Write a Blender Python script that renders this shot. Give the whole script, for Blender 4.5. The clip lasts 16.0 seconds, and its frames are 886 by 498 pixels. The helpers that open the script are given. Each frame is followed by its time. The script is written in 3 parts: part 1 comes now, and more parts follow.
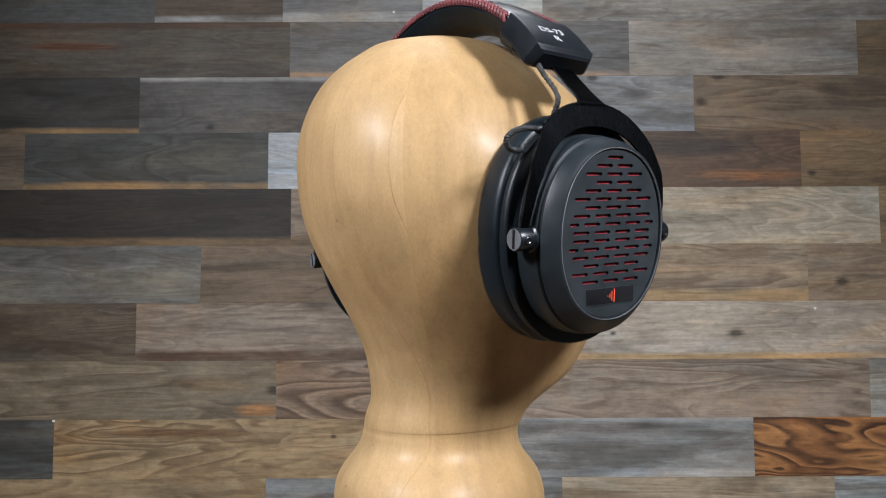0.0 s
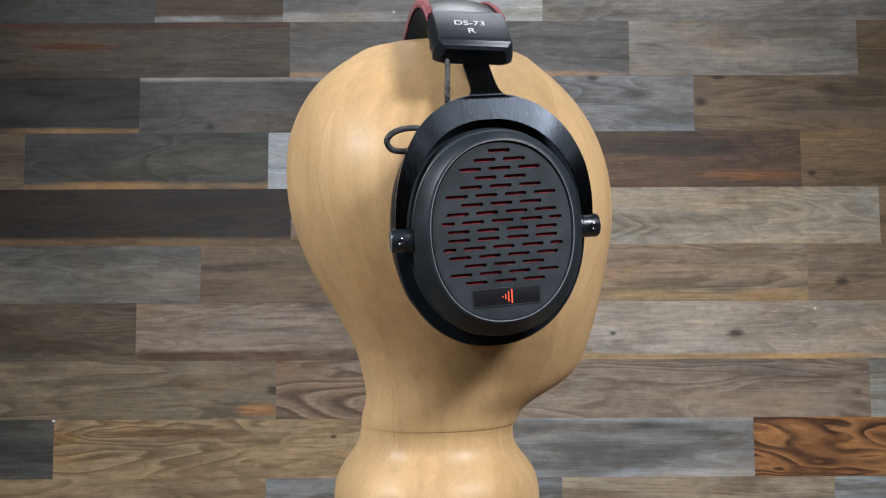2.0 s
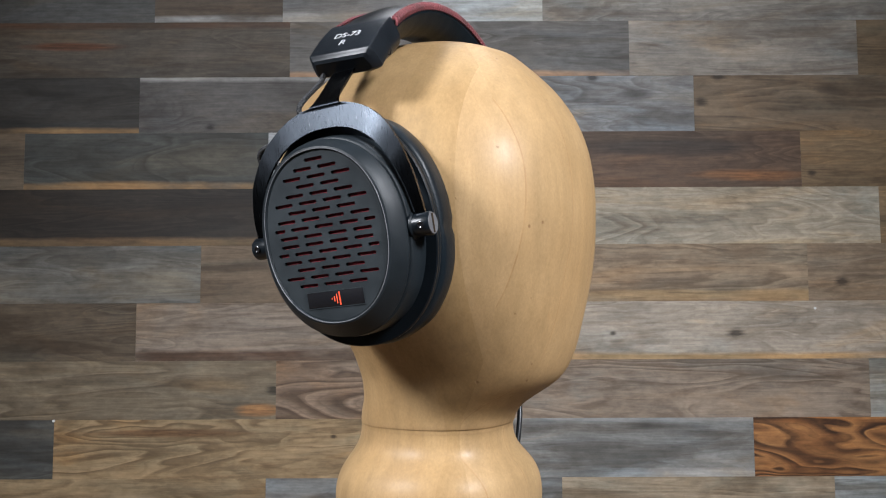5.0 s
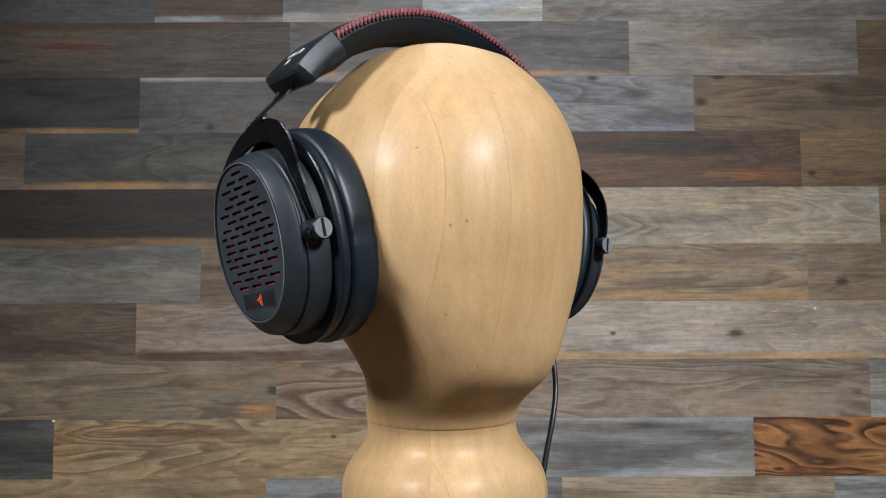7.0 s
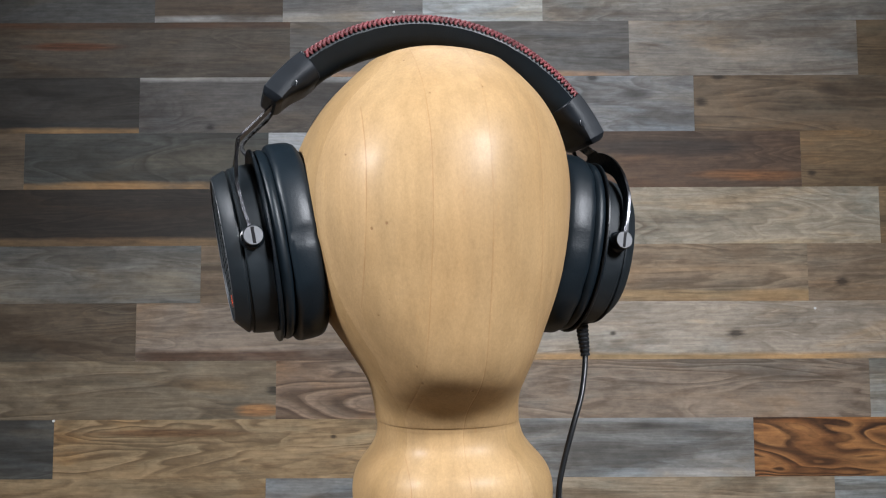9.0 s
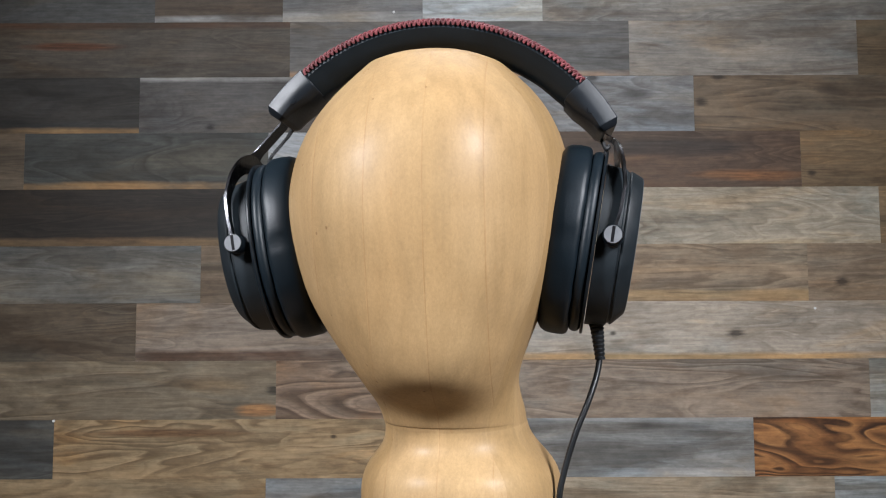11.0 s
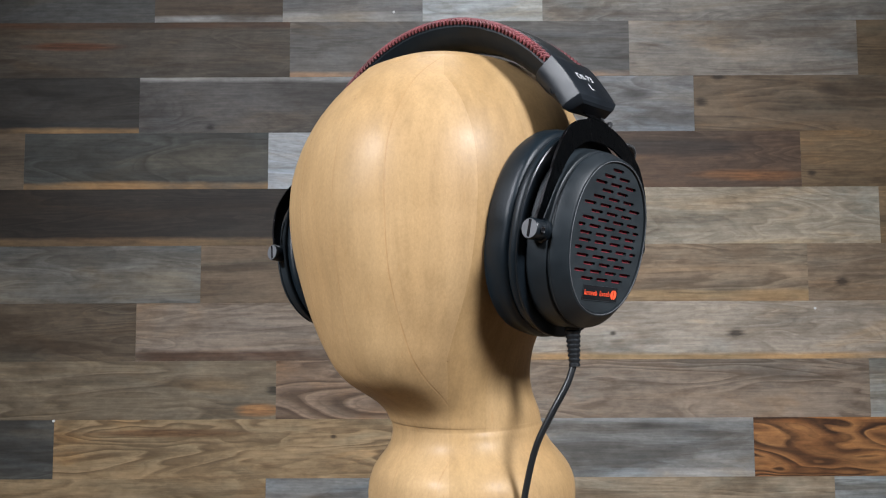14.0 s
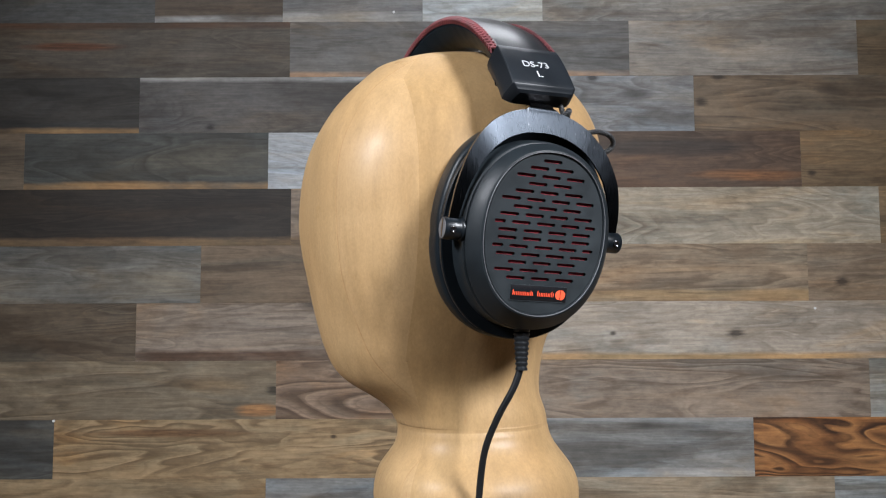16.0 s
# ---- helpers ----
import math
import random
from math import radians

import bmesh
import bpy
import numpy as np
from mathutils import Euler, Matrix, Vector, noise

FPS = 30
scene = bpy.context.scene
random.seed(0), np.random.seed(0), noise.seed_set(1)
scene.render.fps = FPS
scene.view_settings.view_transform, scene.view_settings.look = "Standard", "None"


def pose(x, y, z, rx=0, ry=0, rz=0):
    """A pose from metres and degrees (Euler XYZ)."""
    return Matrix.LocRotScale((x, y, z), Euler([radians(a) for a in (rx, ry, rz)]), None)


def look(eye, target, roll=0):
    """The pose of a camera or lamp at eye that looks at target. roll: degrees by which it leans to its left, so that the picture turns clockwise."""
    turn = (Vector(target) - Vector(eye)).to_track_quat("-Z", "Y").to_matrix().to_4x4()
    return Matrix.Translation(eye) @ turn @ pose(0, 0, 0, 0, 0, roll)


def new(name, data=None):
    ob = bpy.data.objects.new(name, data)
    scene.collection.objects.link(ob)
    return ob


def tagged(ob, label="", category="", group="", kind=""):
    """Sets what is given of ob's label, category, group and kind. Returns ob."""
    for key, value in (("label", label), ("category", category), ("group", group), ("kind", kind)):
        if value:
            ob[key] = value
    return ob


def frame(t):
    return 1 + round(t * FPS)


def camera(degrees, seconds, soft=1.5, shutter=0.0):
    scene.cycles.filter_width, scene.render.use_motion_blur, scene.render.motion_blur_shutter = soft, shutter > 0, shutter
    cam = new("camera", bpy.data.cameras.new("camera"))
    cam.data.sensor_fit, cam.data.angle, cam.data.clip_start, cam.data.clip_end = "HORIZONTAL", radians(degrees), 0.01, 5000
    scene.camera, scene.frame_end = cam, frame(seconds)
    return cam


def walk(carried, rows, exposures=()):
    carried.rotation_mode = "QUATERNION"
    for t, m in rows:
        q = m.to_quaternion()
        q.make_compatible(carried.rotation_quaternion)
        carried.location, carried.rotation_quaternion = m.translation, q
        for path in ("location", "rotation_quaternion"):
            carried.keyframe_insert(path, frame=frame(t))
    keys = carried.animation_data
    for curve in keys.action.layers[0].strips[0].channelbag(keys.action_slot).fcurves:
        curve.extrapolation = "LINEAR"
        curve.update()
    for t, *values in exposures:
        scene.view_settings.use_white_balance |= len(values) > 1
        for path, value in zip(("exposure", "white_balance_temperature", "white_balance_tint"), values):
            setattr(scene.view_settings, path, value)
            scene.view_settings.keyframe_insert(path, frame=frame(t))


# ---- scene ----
# ---- camera: stands still before the turning head, tilted a little up ----
EYE_Z = 0.94
cam = camera(59.208, 16.0, soft=1.15)
CAM_POSE = look((0, 0, EYE_Z), (0, math.cos(radians(4.122)), EYE_Z + math.sin(radians(4.122))), -0.237)
walk(cam, [(0.0, CAM_POSE), (16.0, CAM_POSE)])

AXIS_X, AXIS_Y = 0.00724, 0.52      # upright axis of the turntable
WALL_Y = 1.72                       # face of the plank wall
TOP_Z = EYE_Z - 0.160               # top of the turntable

# ---- light: two softboxes before the head, a ceiling strip near the plank wall ----
world = bpy.data.worlds.new("room_air")
scene.world = world
world.use_nodes = True
world.node_tree.nodes["Background"].inputs[0].default_value = (0.85, 0.92, 1.0, 1)
world.node_tree.nodes["Background"].inputs[1].default_value = 0.02
SOFTBOXES = [look((-1.10, -0.42, 1.78), (0.10, 0.80, 0.62)), look((0.88, -0.62, 1.84), (0.08, 0.80, 0.62))]
SOFT_POWER = (17.4, 23.4)
SOFT_SIZES = ((0.26, 0.30), (0.30, 0.34))
STRIP = (0.12, 1.22, 2.46)
STRIP_W, STRIP_D = 0.70, 0.20


def area_lamp(name, m, wide, high, power, colour, spread=180):
    data = bpy.data.lights.new(name, "AREA")
    data.shape, data.size, data.size_y = "RECTANGLE", wide, high
    data.energy, data.color, data.spread = power, colour, radians(spread)
    lamp = new(name, data)
    lamp.matrix_world = m


for m, power, size in zip(SOFTBOXES, SOFT_POWER, SOFT_SIZES):
    area_lamp("softbox_lamp", m @ pose(0, 0, -0.012), *size, power, (0.90, 0.93, 1.0), 105)
area_lamp("strip_lamp", pose(STRIP[0], STRIP[1], STRIP[2] - 0.02), STRIP_W, STRIP_D, 3.2, (0.90, 0.93, 1.0))
scene.view_settings.exposure = 0.0


# ---- materials ----
def nodes_of(name, rough=0.5, metal=0.0, spec=0.5):
    mat = bpy.data.materials.new(name)
    mat.use_nodes = True
    nt = mat.node_tree
    b = nt.nodes["Principled BSDF"]
    b.inputs["Roughness"].default_value = rough
    b.inputs["Metallic"].default_value = metal
    b.inputs["Specular IOR Level"].default_value = spec
    return mat, nt, b


def nd(nt, kind, **values):
    n = nt.nodes.new(kind)
    for k, v in values.items():
        if k == "op":
            n.operation = v
        elif k == "blend":
            n.data_type = "RGBA"
            n.blend_type = v
        else:
            n.inputs[k.replace("_", " ")].default_value = v
    return n


def math_node(nt, op, a, b=None):
    n = nt.nodes.new("ShaderNodeMath")
    n.operation = op
    for i, v in enumerate((a, b)):
        if v is None:
            continue
        if isinstance(v, (int, float)):
            n.inputs[i].default_value = v
        else:
            nt.links.new(v, n.inputs[i])
    return n.outputs[0]


def ramp(nt, fac, stops):
    r = nt.nodes.new("ShaderNodeValToRGB")
    els = r.color_ramp.elements
    while len(els) < len(stops):
        els.new(0.5)
    for e, (p, c) in zip(els, stops):
        e.position, e.color = p, (*c, 1) if len(c) == 3 else c
    nt.links.new(fac, r.inputs[0])
    return r.outputs[0]


def mix(nt, blend, fac, a, b):
    m = nt.nodes.new("ShaderNodeMix")
    m.data_type, m.blend_type = "RGBA", blend
    for sock, v in ((m.inputs["Factor"], fac), (m.inputs["A"], a), (m.inputs["B"], b)):
        if isinstance(v, (int, float)):
            sock.default_value = v
        elif isinstance(v, tuple):
            sock.default_value = (*v, 1)
        else:
            nt.links.new(v, sock)
    return m.outputs["Result"]


def coords(nt, scale, seeded=False):
    tc = nt.nodes.new("ShaderNodeTexCoord")
    mp = nt.nodes.new("ShaderNodeMapping")
    mp.inputs["Scale"].default_value = scale
    nt.links.new(tc.outputs["Object"], mp.inputs["Vector"])
    if seeded:
        info = nt.nodes.new("ShaderNodeObjectInfo")
        far = nt.nodes.new("ShaderNodeVectorMath")
        far.operation = "SCALE"
        far.inputs[0].default_value = (37.0, 11.0, 53.0)
        nt.links.new(info.outputs["Random"], far.inputs["Scale"])
        nt.links.new(far.outputs[0], mp.inputs["Location"])
    return mp.outputs[0]


def noise_of(nt, vec, scale, detail=6, rough=0.55, distort=0.0):
    n = nd(nt, "ShaderNodeTexNoise", Scale=scale, Detail=detail, Roughness=rough, Distortion=distort)
    nt.links.new(vec, n.inputs["Vector"])
    return n.outputs["Fac"]


def bump(nt, b, height, strength=0.2, distance=0.001):
    n = nt.nodes.new("ShaderNodeBump")
    n.inputs["Strength"].default_value, n.inputs["Distance"].default_value = strength, distance
    nt.links.new(height, n.inputs["Height"])
    nt.links.new(n.outputs[0], b.inputs["Normal"])


def shade(c, k):
    return tuple(min(1.0, v * k) for v in c)


def srgb(r, g, b):
    """Linear base colour from an everyday 0-255 one."""
    return tuple((v / 255 / 12.92) if v <= 10 else ((v / 255 + 0.055) / 1.055) ** 2.4 for v in (r, g, b))


def plank_wood(name, base, streak, pale, figure=0.5, rough=0.6, strips=(), knots=(), half=0.0632, count=19.0, patches=()):
    """Weathered board: long streaks, growth-ring figure, fine grain, a few knots, and strips of other wood along an edge.
    strips: (side +1 top or -1 bottom, width in metres, colour). knots: (x, z, radius) from the board's middle."""
    mat, nt, b = nodes_of(name, rough, 0.0, 0.3)
    streaks = noise_of(nt, coords(nt, (0.9, 1.0, 7.0), True), 2.6, 8, 0.56, 0.9)
    hair = noise_of(nt, coords(nt, (5.5, 5.0, 95.0), True), 2.0, 5, 0.62, 0.25)
    blot = noise_of(nt, coords(nt, (1.3, 1.0, 5.0), True), 2.4, 4, 0.55)
    rings = noise_of(nt, coords(nt, (0.9, 1.0, 6.0), True), 1.35, 3.0, 0.5, 0.5)
    saw = math_node(nt, "FRACT", math_node(nt, "MULTIPLY", rings, count))
    col = ramp(nt, streaks, [(0.24, shade(streak, 0.8)), (0.40, streak), (0.50, base), (0.60, base), (0.76, pale)])
    ring_col = ramp(nt, saw, [(0.0, shade(streak, 0.85)), (0.16, streak), (0.42, base), (0.85, pale), (1.0, shade(streak, 0.9))])
    amount = math_node(nt, "MULTIPLY", ramp(nt, blot, [(0.36, (0, 0, 0)), (0.52, (1, 1, 1))]), min(1.0, 1.1 * figure))
    col = mix(nt, "MIX", amount, col, ring_col)
    fine_saw = math_node(nt, "FRACT", math_node(nt, "MULTIPLY", rings, count * 2.6))
    vein = math_node(nt, "MULTIPLY", ramp(nt, fine_saw, [(0.0, (1, 1, 1)), (0.14, (0.7, 0.7, 0.7)), (0.34, (0, 0, 0))]), math_node(nt, "MULTIPLY", ramp(nt, blot, [(0.30, (0.25, 0.25, 0.25)), (0.60, (1, 1, 1))]), 0.32))
    col = mix(nt, "MIX", vein, col, shade(streak, 0.8))
    wash = noise_of(nt, coords(nt, (2.2, 1.0, 7.0), True), 1.7, 5, 0.6, 0.3)
    col = mix(nt, "MIX", math_node(nt, "MULTIPLY", ramp(nt, wash, [(0.50, (0, 0, 0)), (0.68, (1, 1, 1))]), 0.7), col, pale)
    stain = noise_of(nt, coords(nt, (1.6, 3.0, 6.0), True), 2.1, 6, 0.65, 0.6)
    col = mix(nt, "MIX", math_node(nt, "MULTIPLY", ramp(nt, stain, [(0.52, (0, 0, 0)), (0.68, (1, 1, 1))]), 0.6), col, shade(streak, 0.9))
    vor = nd(nt, "ShaderNodeTexVoronoi", Scale=1.0)
    nt.links.new(coords(nt, (1.5, 0.3, 4.2), True), vor.inputs["Vector"])
    knot = ramp(nt, vor.outputs["Distance"], [(0.0, (1, 1, 1)), (0.03, (0.85, 0.85, 0.85)), (0.075, (0, 0, 0))])
    col = mix(nt, "MIX", math_node(nt, "MULTIPLY", knot, 0.8), col, shade(streak, 0.4))
    for px, pz, rx, rz, tone in patches:
        at = nt.nodes.new("ShaderNodeMapping")
        at.inputs["Location"].default_value = (-px / rx, 0, -pz / rz)
        at.inputs["Scale"].default_value = (1 / rx, 0, 1 / rz)
        tk = nt.nodes.new("ShaderNodeTexCoord")
        nt.links.new(tk.outputs["Object"], at.inputs["Vector"])
        ln = nt.nodes.new("ShaderNodeVectorMath")
        ln.operation = "LENGTH"
        nt.links.new(at.outputs[0], ln.inputs[0])
        dist = math_node(nt, "ADD", ln.outputs["Value"], math_node(nt, "MULTIPLY", math_node(nt, "SUBTRACT", streaks, 0.5), 1.6))
        col = mix(nt, "MIX", math_node(nt, "MULTIPLY", ramp(nt, dist, [(0.5, (1, 1, 1)), (1.0, (0, 0, 0))]), 0.85), col, ramp(nt, hair, [(0.35, shade(tone, 0.75)), (0.65, shade(tone, 1.2))]))
    for kx, kz, kr in knots:
        at = nt.nodes.new("ShaderNodeMapping")
        at.inputs["Location"].default_value = (-kx / (1.6 * kr), 0, -kz / kr)
        at.inputs["Scale"].default_value = (1 / (1.6 * kr), 0, 1 / kr)
        tk = nt.nodes.new("ShaderNodeTexCoord")
        nt.links.new(tk.outputs["Object"], at.inputs["Vector"])
        ln = nt.nodes.new("ShaderNodeVectorMath")
        ln.operation = "LENGTH"
        nt.links.new(at.outputs[0], ln.inputs[0])
        dist = math_node(nt, "ADD", ln.outputs["Value"], math_node(nt, "MULTIPLY", math_node(nt, "SUBTRACT", hair, 0.5), 0.9))
        k = ramp(nt, dist, [(0.30, (1, 1, 1)), (0.55, (0.5, 0.5, 0.5)), (0.85, (0, 0, 0))])
        col = mix(nt, "MIX", math_node(nt, "MULTIPLY", k, 0.88), col, shade(streak, 0.3))
    if strips:
        tc = nt.nodes.new("ShaderNodeTexCoord")
        sep = nt.nodes.new("ShaderNodeSeparateXYZ")
        nt.links.new(tc.outputs["Object"], sep.inputs[0])
        wav = math_node(nt, "MULTIPLY", math_node(nt, "SUBTRACT", stain, 0.5), 0.016)
        for side, width, colour in strips:
            edge = math_node(nt, "ADD", math_node(nt, "MULTIPLY", sep.outputs["Z"], float(side)), wav)
            k = ramp(nt, math_node(nt, "DIVIDE", math_node(nt, "SUBTRACT", edge, half - width - 0.005), 0.009), [(0.0, (0, 0, 0)), (1.0, (1, 1, 1))])
            k = math_node(nt, "MULTIPLY", k, ramp(nt, wash, [(0.36, (0.35, 0.35, 0.35)), (0.56, (1, 1, 1))]))
            tint = ramp(nt, streaks, [(0.3, shade(colour, 0.7)), (0.7, shade(colour, 1.2))])
            col = mix(nt, "MIX", k, col, tint)
    patch = noise_of(nt, coords(nt, (1.1, 2.0, 4.5), True), 2.6, 5, 0.6, 0.8)
    tint = ramp(nt, patch, [(0.34, (0.86, 0.98, 1.08)), (0.47, (0.98, 1.0, 1.01)), (0.55, (1.0, 1.0, 0.98)), (0.68, (1.14, 0.99, 0.79))])
    col = mix(nt, "MULTIPLY", 0.8, col, tint)
    col = mix(nt, "OVERLAY", 0.6, col, ramp(nt, hair, [(0.30, (0.33, 0.33, 0.33)), (0.70, (0.66, 0.66, 0.66))]))
    mottle = noise_of(nt, coords(nt, (26.0, 5.0, 48.0), True), 1.6, 6, 0.7, 0.4)
    col = mix(nt, "OVERLAY", 0.5, col, ramp(nt, mottle, [(0.30, (0.28, 0.28, 0.28)), (0.70, (0.64, 0.64, 0.64))]))
    nt.links.new(col, b.inputs["Base Color"])
    bump(nt, b, math_node(nt, "ADD", hair, math_node(nt, "MULTIPLY", streaks, 0.8)), 0.3, 0.0012)
    return mat


def board(r, g, b, figure=0.4, strips=(), knots=(), patches=()):
    base = shade(srgb(r, g, b), 0.72)
    return plank_wood("weathered_plank", base, (base[0] * 0.58, base[1] * 0.53, base[2] * 0.48), shade(base, 1.45), figure, strips=strips, knots=knots, patches=patches)


def head_wood():
    """Varnished pale wood glued up from upright slabs, with fine seams and pores."""
    mat, nt, b = nodes_of("varnished_maple", 0.5, 0.0, 0.12)
    tc = nt.nodes.new("ShaderNodeTexCoord")
    sep = nt.nodes.new("ShaderNodeSeparateXYZ")
    nt.links.new(tc.outputs["Object"], sep.inputs[0])
    wob = noise_of(nt, coords(nt, (1, 1, 1)), 9.0, 2)
    ax = math_node(nt, "MULTIPLY", math_node(nt, "ABSOLUTE", math_node(nt, "ADD", sep.outputs["X"], 0.012)), 1.12)
    ay = math_node(nt, "ABSOLUTE", math_node(nt, "SUBTRACT", sep.outputs["Y"], 0.008))
    front = math_node(nt, "GREATER_THAN", ay, ax)
    pick = nt.nodes.new("ShaderNodeMix")
    nt.links.new(front, pick.inputs["Factor"])
    nt.links.new(math_node(nt, "ADD", sep.outputs["Y"], 0.41), pick.inputs["A"])
    nt.links.new(sep.outputs["X"], pick.inputs["B"])
    x = math_node(nt, "ADD", pick.outputs["Result"], math_node(nt, "MULTIPLY", wob, 0.0018))
    t = math_node(nt, "DIVIDE", math_node(nt, "ADD", x, 0.3070), 0.0335)
    cell = math_node(nt, "FLOOR", t)
    fr = math_node(nt, "ABSOLUTE", math_node(nt, "SUBTRACT", math_node(nt, "FRACT", t), 0.5))
    wn = nt.nodes.new("ShaderNodeTexWhiteNoise")
    wn.noise_dimensions = "1D"
    nt.links.new(cell, wn.inputs["W"])
    tone = ramp(nt, wn.outputs["Value"], [(0.0, (0.242, 0.159, 0.076)), (0.5, (0.266, 0.177, 0.088)), (1.0, (0.288, 0.195, 0.101))])
    grain = noise_of(nt, coords(nt, (70, 70, 5)), 1.6, 5, 0.6, 0.2)
    cloud = noise_of(nt, coords(nt, (9, 9, 5)), 1.2, 4, 0.6)
    col = mix(nt, "OVERLAY", 0.45, tone, ramp(nt, grain, [(0.25, (0.33, 0.33, 0.33)), (0.75, (0.66, 0.66, 0.66))]))
    col = mix(nt, "OVERLAY", 0.55, col, ramp(nt, cloud, [(0.28, (0.42, 0.36, 0.29)), (0.72, (0.60, 0.60, 0.60))]))
    speck = noise_of(nt, coords(nt, (1, 1, 0.6)), 650.0, 4, 0.75)
    col = mix(nt, "OVERLAY", 0.26, col, ramp(nt, speck, [(0.3, (0.30, 0.29, 0.27)), (0.7, (0.68, 0.68, 0.68))]))
    fleck = noise_of(nt, coords(nt, (120, 120, 22)), 2.6, 3, 0.6)
    col = mix(nt, "MIX", math_node(nt, "MULTIPLY", ramp(nt, fleck, [(0.66, (0, 0, 0)), (0.76, (1, 1, 1))]), 0.35), col, (0.25, 0.13, 0.05))
    seam_part = math_node(nt, "MAXIMUM", math_node(nt, "MULTIPLY", front, 1.0), 0.12)
    broken = noise_of(nt, coords(nt, (12, 12, 26)), 1.5, 4, 0.65)
    seam = math_node(nt, "MULTIPLY", ramp(nt, fr, [(0.484, (0, 0, 0)), (0.497, (1, 1, 1))]), ramp(nt, broken, [(0.40, (0.22, 0.22, 0.22)), (0.62, (0.85, 0.85, 0.85))]))
    col = mix(nt, "MIX", math_node(nt, "MULTIPLY", math_node(nt, "MULTIPLY", seam, 0.5), seam_part), col, (0.20, 0.095, 0.035))
    # pin holes, bruises and rubbed dirt
    pit = nd(nt, "ShaderNodeTexVoronoi", Scale=62.0)
    nt.links.new(coords(nt, (1, 1, 0.8)), pit.inputs["Vector"])
    some = math_node(nt, "GREATER_THAN", noise_of(nt, coords(nt, (1, 1, 1)), 34.0, 2), 0.51)
    hole = math_node(nt, "MULTIPLY", ramp(nt, pit.outputs["Distance"], [(0.03, (1, 1, 1)), (0.065, (0, 0, 0))]), some)
    col = mix(nt, "MIX", math_node(nt, "MULTIPLY", hole, 0.7), col, (0.14, 0.07, 0.03))
    dirt = noise_of(nt, coords(nt, (1, 1, 1.6)), 26.0, 8, 0.72, 0.5)
    col = mix(nt, "MIX", math_node(nt, "MULTIPLY", ramp(nt, dirt, [(0.56, (0, 0, 0)), (0.74, (1, 1, 1))]), 0.30), col, (0.19, 0.125, 0.068))
    nt.links.new(col, b.inputs["Base Color"])
    rr = ramp(nt, cloud, [(0.3, (0.46, 0.46, 0.46)), (0.7, (0.62, 0.62, 0.62))])
    nt.links.new(rr, b.inputs["Roughness"])
    b.inputs["Coat Weight"].default_value = 0.12
    nt.links.new(ramp(nt, noise_of(nt, coords(nt, (1, 1, 1)), 60.0, 5, 0.7), [(0.35, (0.27,) * 3), (0.65, (0.40,) * 3)]), b.inputs["Coat Roughness"])
    bump(nt, b, math_node(nt, "SUBTRACT", math_node(nt, "ADD", math_node(nt, "MULTIPLY", grain, 0.25), math_node(nt, "MULTIPLY", speck, 0.35)), math_node(nt, "ADD", math_node(nt, "MULTIPLY", seam, seam_part), math_node(nt, "MULTIPLY", hole, 1.2))), 0.30, 0.0006)
    return mat


def grainy(name, col, rough, metal=0.0, spec=0.5, scale=900.0, amount=0.25, strength=0.15, wear=0.15, coat=0.0):
    """Moulded plastic, leather or paint: fine relief and uneven gloss."""
    mat, nt, b = nodes_of(name, rough, metal, spec)
    fine = noise_of(nt, coords(nt, (1, 1, 1)), scale, 3, 0.6)
    big = noise_of(nt, coords(nt, (1, 1, 1)), scale / 28.0, 4, 0.6)
    c = mix(nt, "MIX", ramp(nt, big, [(0.3, (0, 0, 0)), (0.7, (1, 1, 1))]), shade(col, 1 - amount), shade(col, 1 + amount))
    nt.links.new(c, b.inputs["Base Color"])
    nt.links.new(ramp(nt, big, [(0.3, (rough * (1 - wear),) * 3), (0.7, (min(1, rough * (1 + wear)),) * 3)]), b.inputs["Roughness"])
    bump(nt, b, fine, strength, 0.0003)
    b.inputs["Coat Weight"].default_value = coat
    return mat


def brushed_black():
    """Black anodised sheet metal: fine upright brushing and small pale scuffs."""
    mat, nt, b = nodes_of("black_anodised_metal", 0.3, 1.0)
    brush = noise_of(nt, coords(nt, (2600, 120, 400)), 1.0, 3, 0.6)
    scuff = noise_of(nt, coords(nt, (900, 190, 500)), 1.0, 3, 0.5)
    where = noise_of(nt, coords(nt, (1, 1, 1)), 55.0, 3, 0.6)
    mark = math_node(nt, "MULTIPLY", ramp(nt, scuff, [(0.63, (0, 0, 0)), (0.72, (1, 1, 1))]), ramp(nt, where, [(0.52, (0, 0, 0)), (0.64, (1, 1, 1))]))
    col = ramp(nt, brush, [(0.3, (0.0150, 0.0175, 0.0205)), (0.7, (0.0180, 0.0205, 0.0240))])
    nt.links.new(mix(nt, "MIX", math_node(nt, "MULTIPLY", mark, 0.16), col, (0.30, 0.30, 0.31)), b.inputs["Base Color"])
    nt.links.new(ramp(nt, brush, [(0.3, (0.26,) * 3), (0.7, (0.32,) * 3)]), b.inputs["Roughness"])
    bump(nt, b, brush, 0.015, 0.0002)
    return mat


def plain_paint(name, col, rough=0.8):
    return grainy(name, col, rough, scale=60.0, amount=0.05, strength=0.1)


def glow(name, col, power):
    mat, nt, b = nodes_of(name, 0.5)
    b.inputs["Base Color"].default_value = (0.8, 0.8, 0.8, 1)
    b.inputs["Emission Color"].default_value = (*col, 1)
    b.inputs["Emission Strength"].default_value = power
    return mat


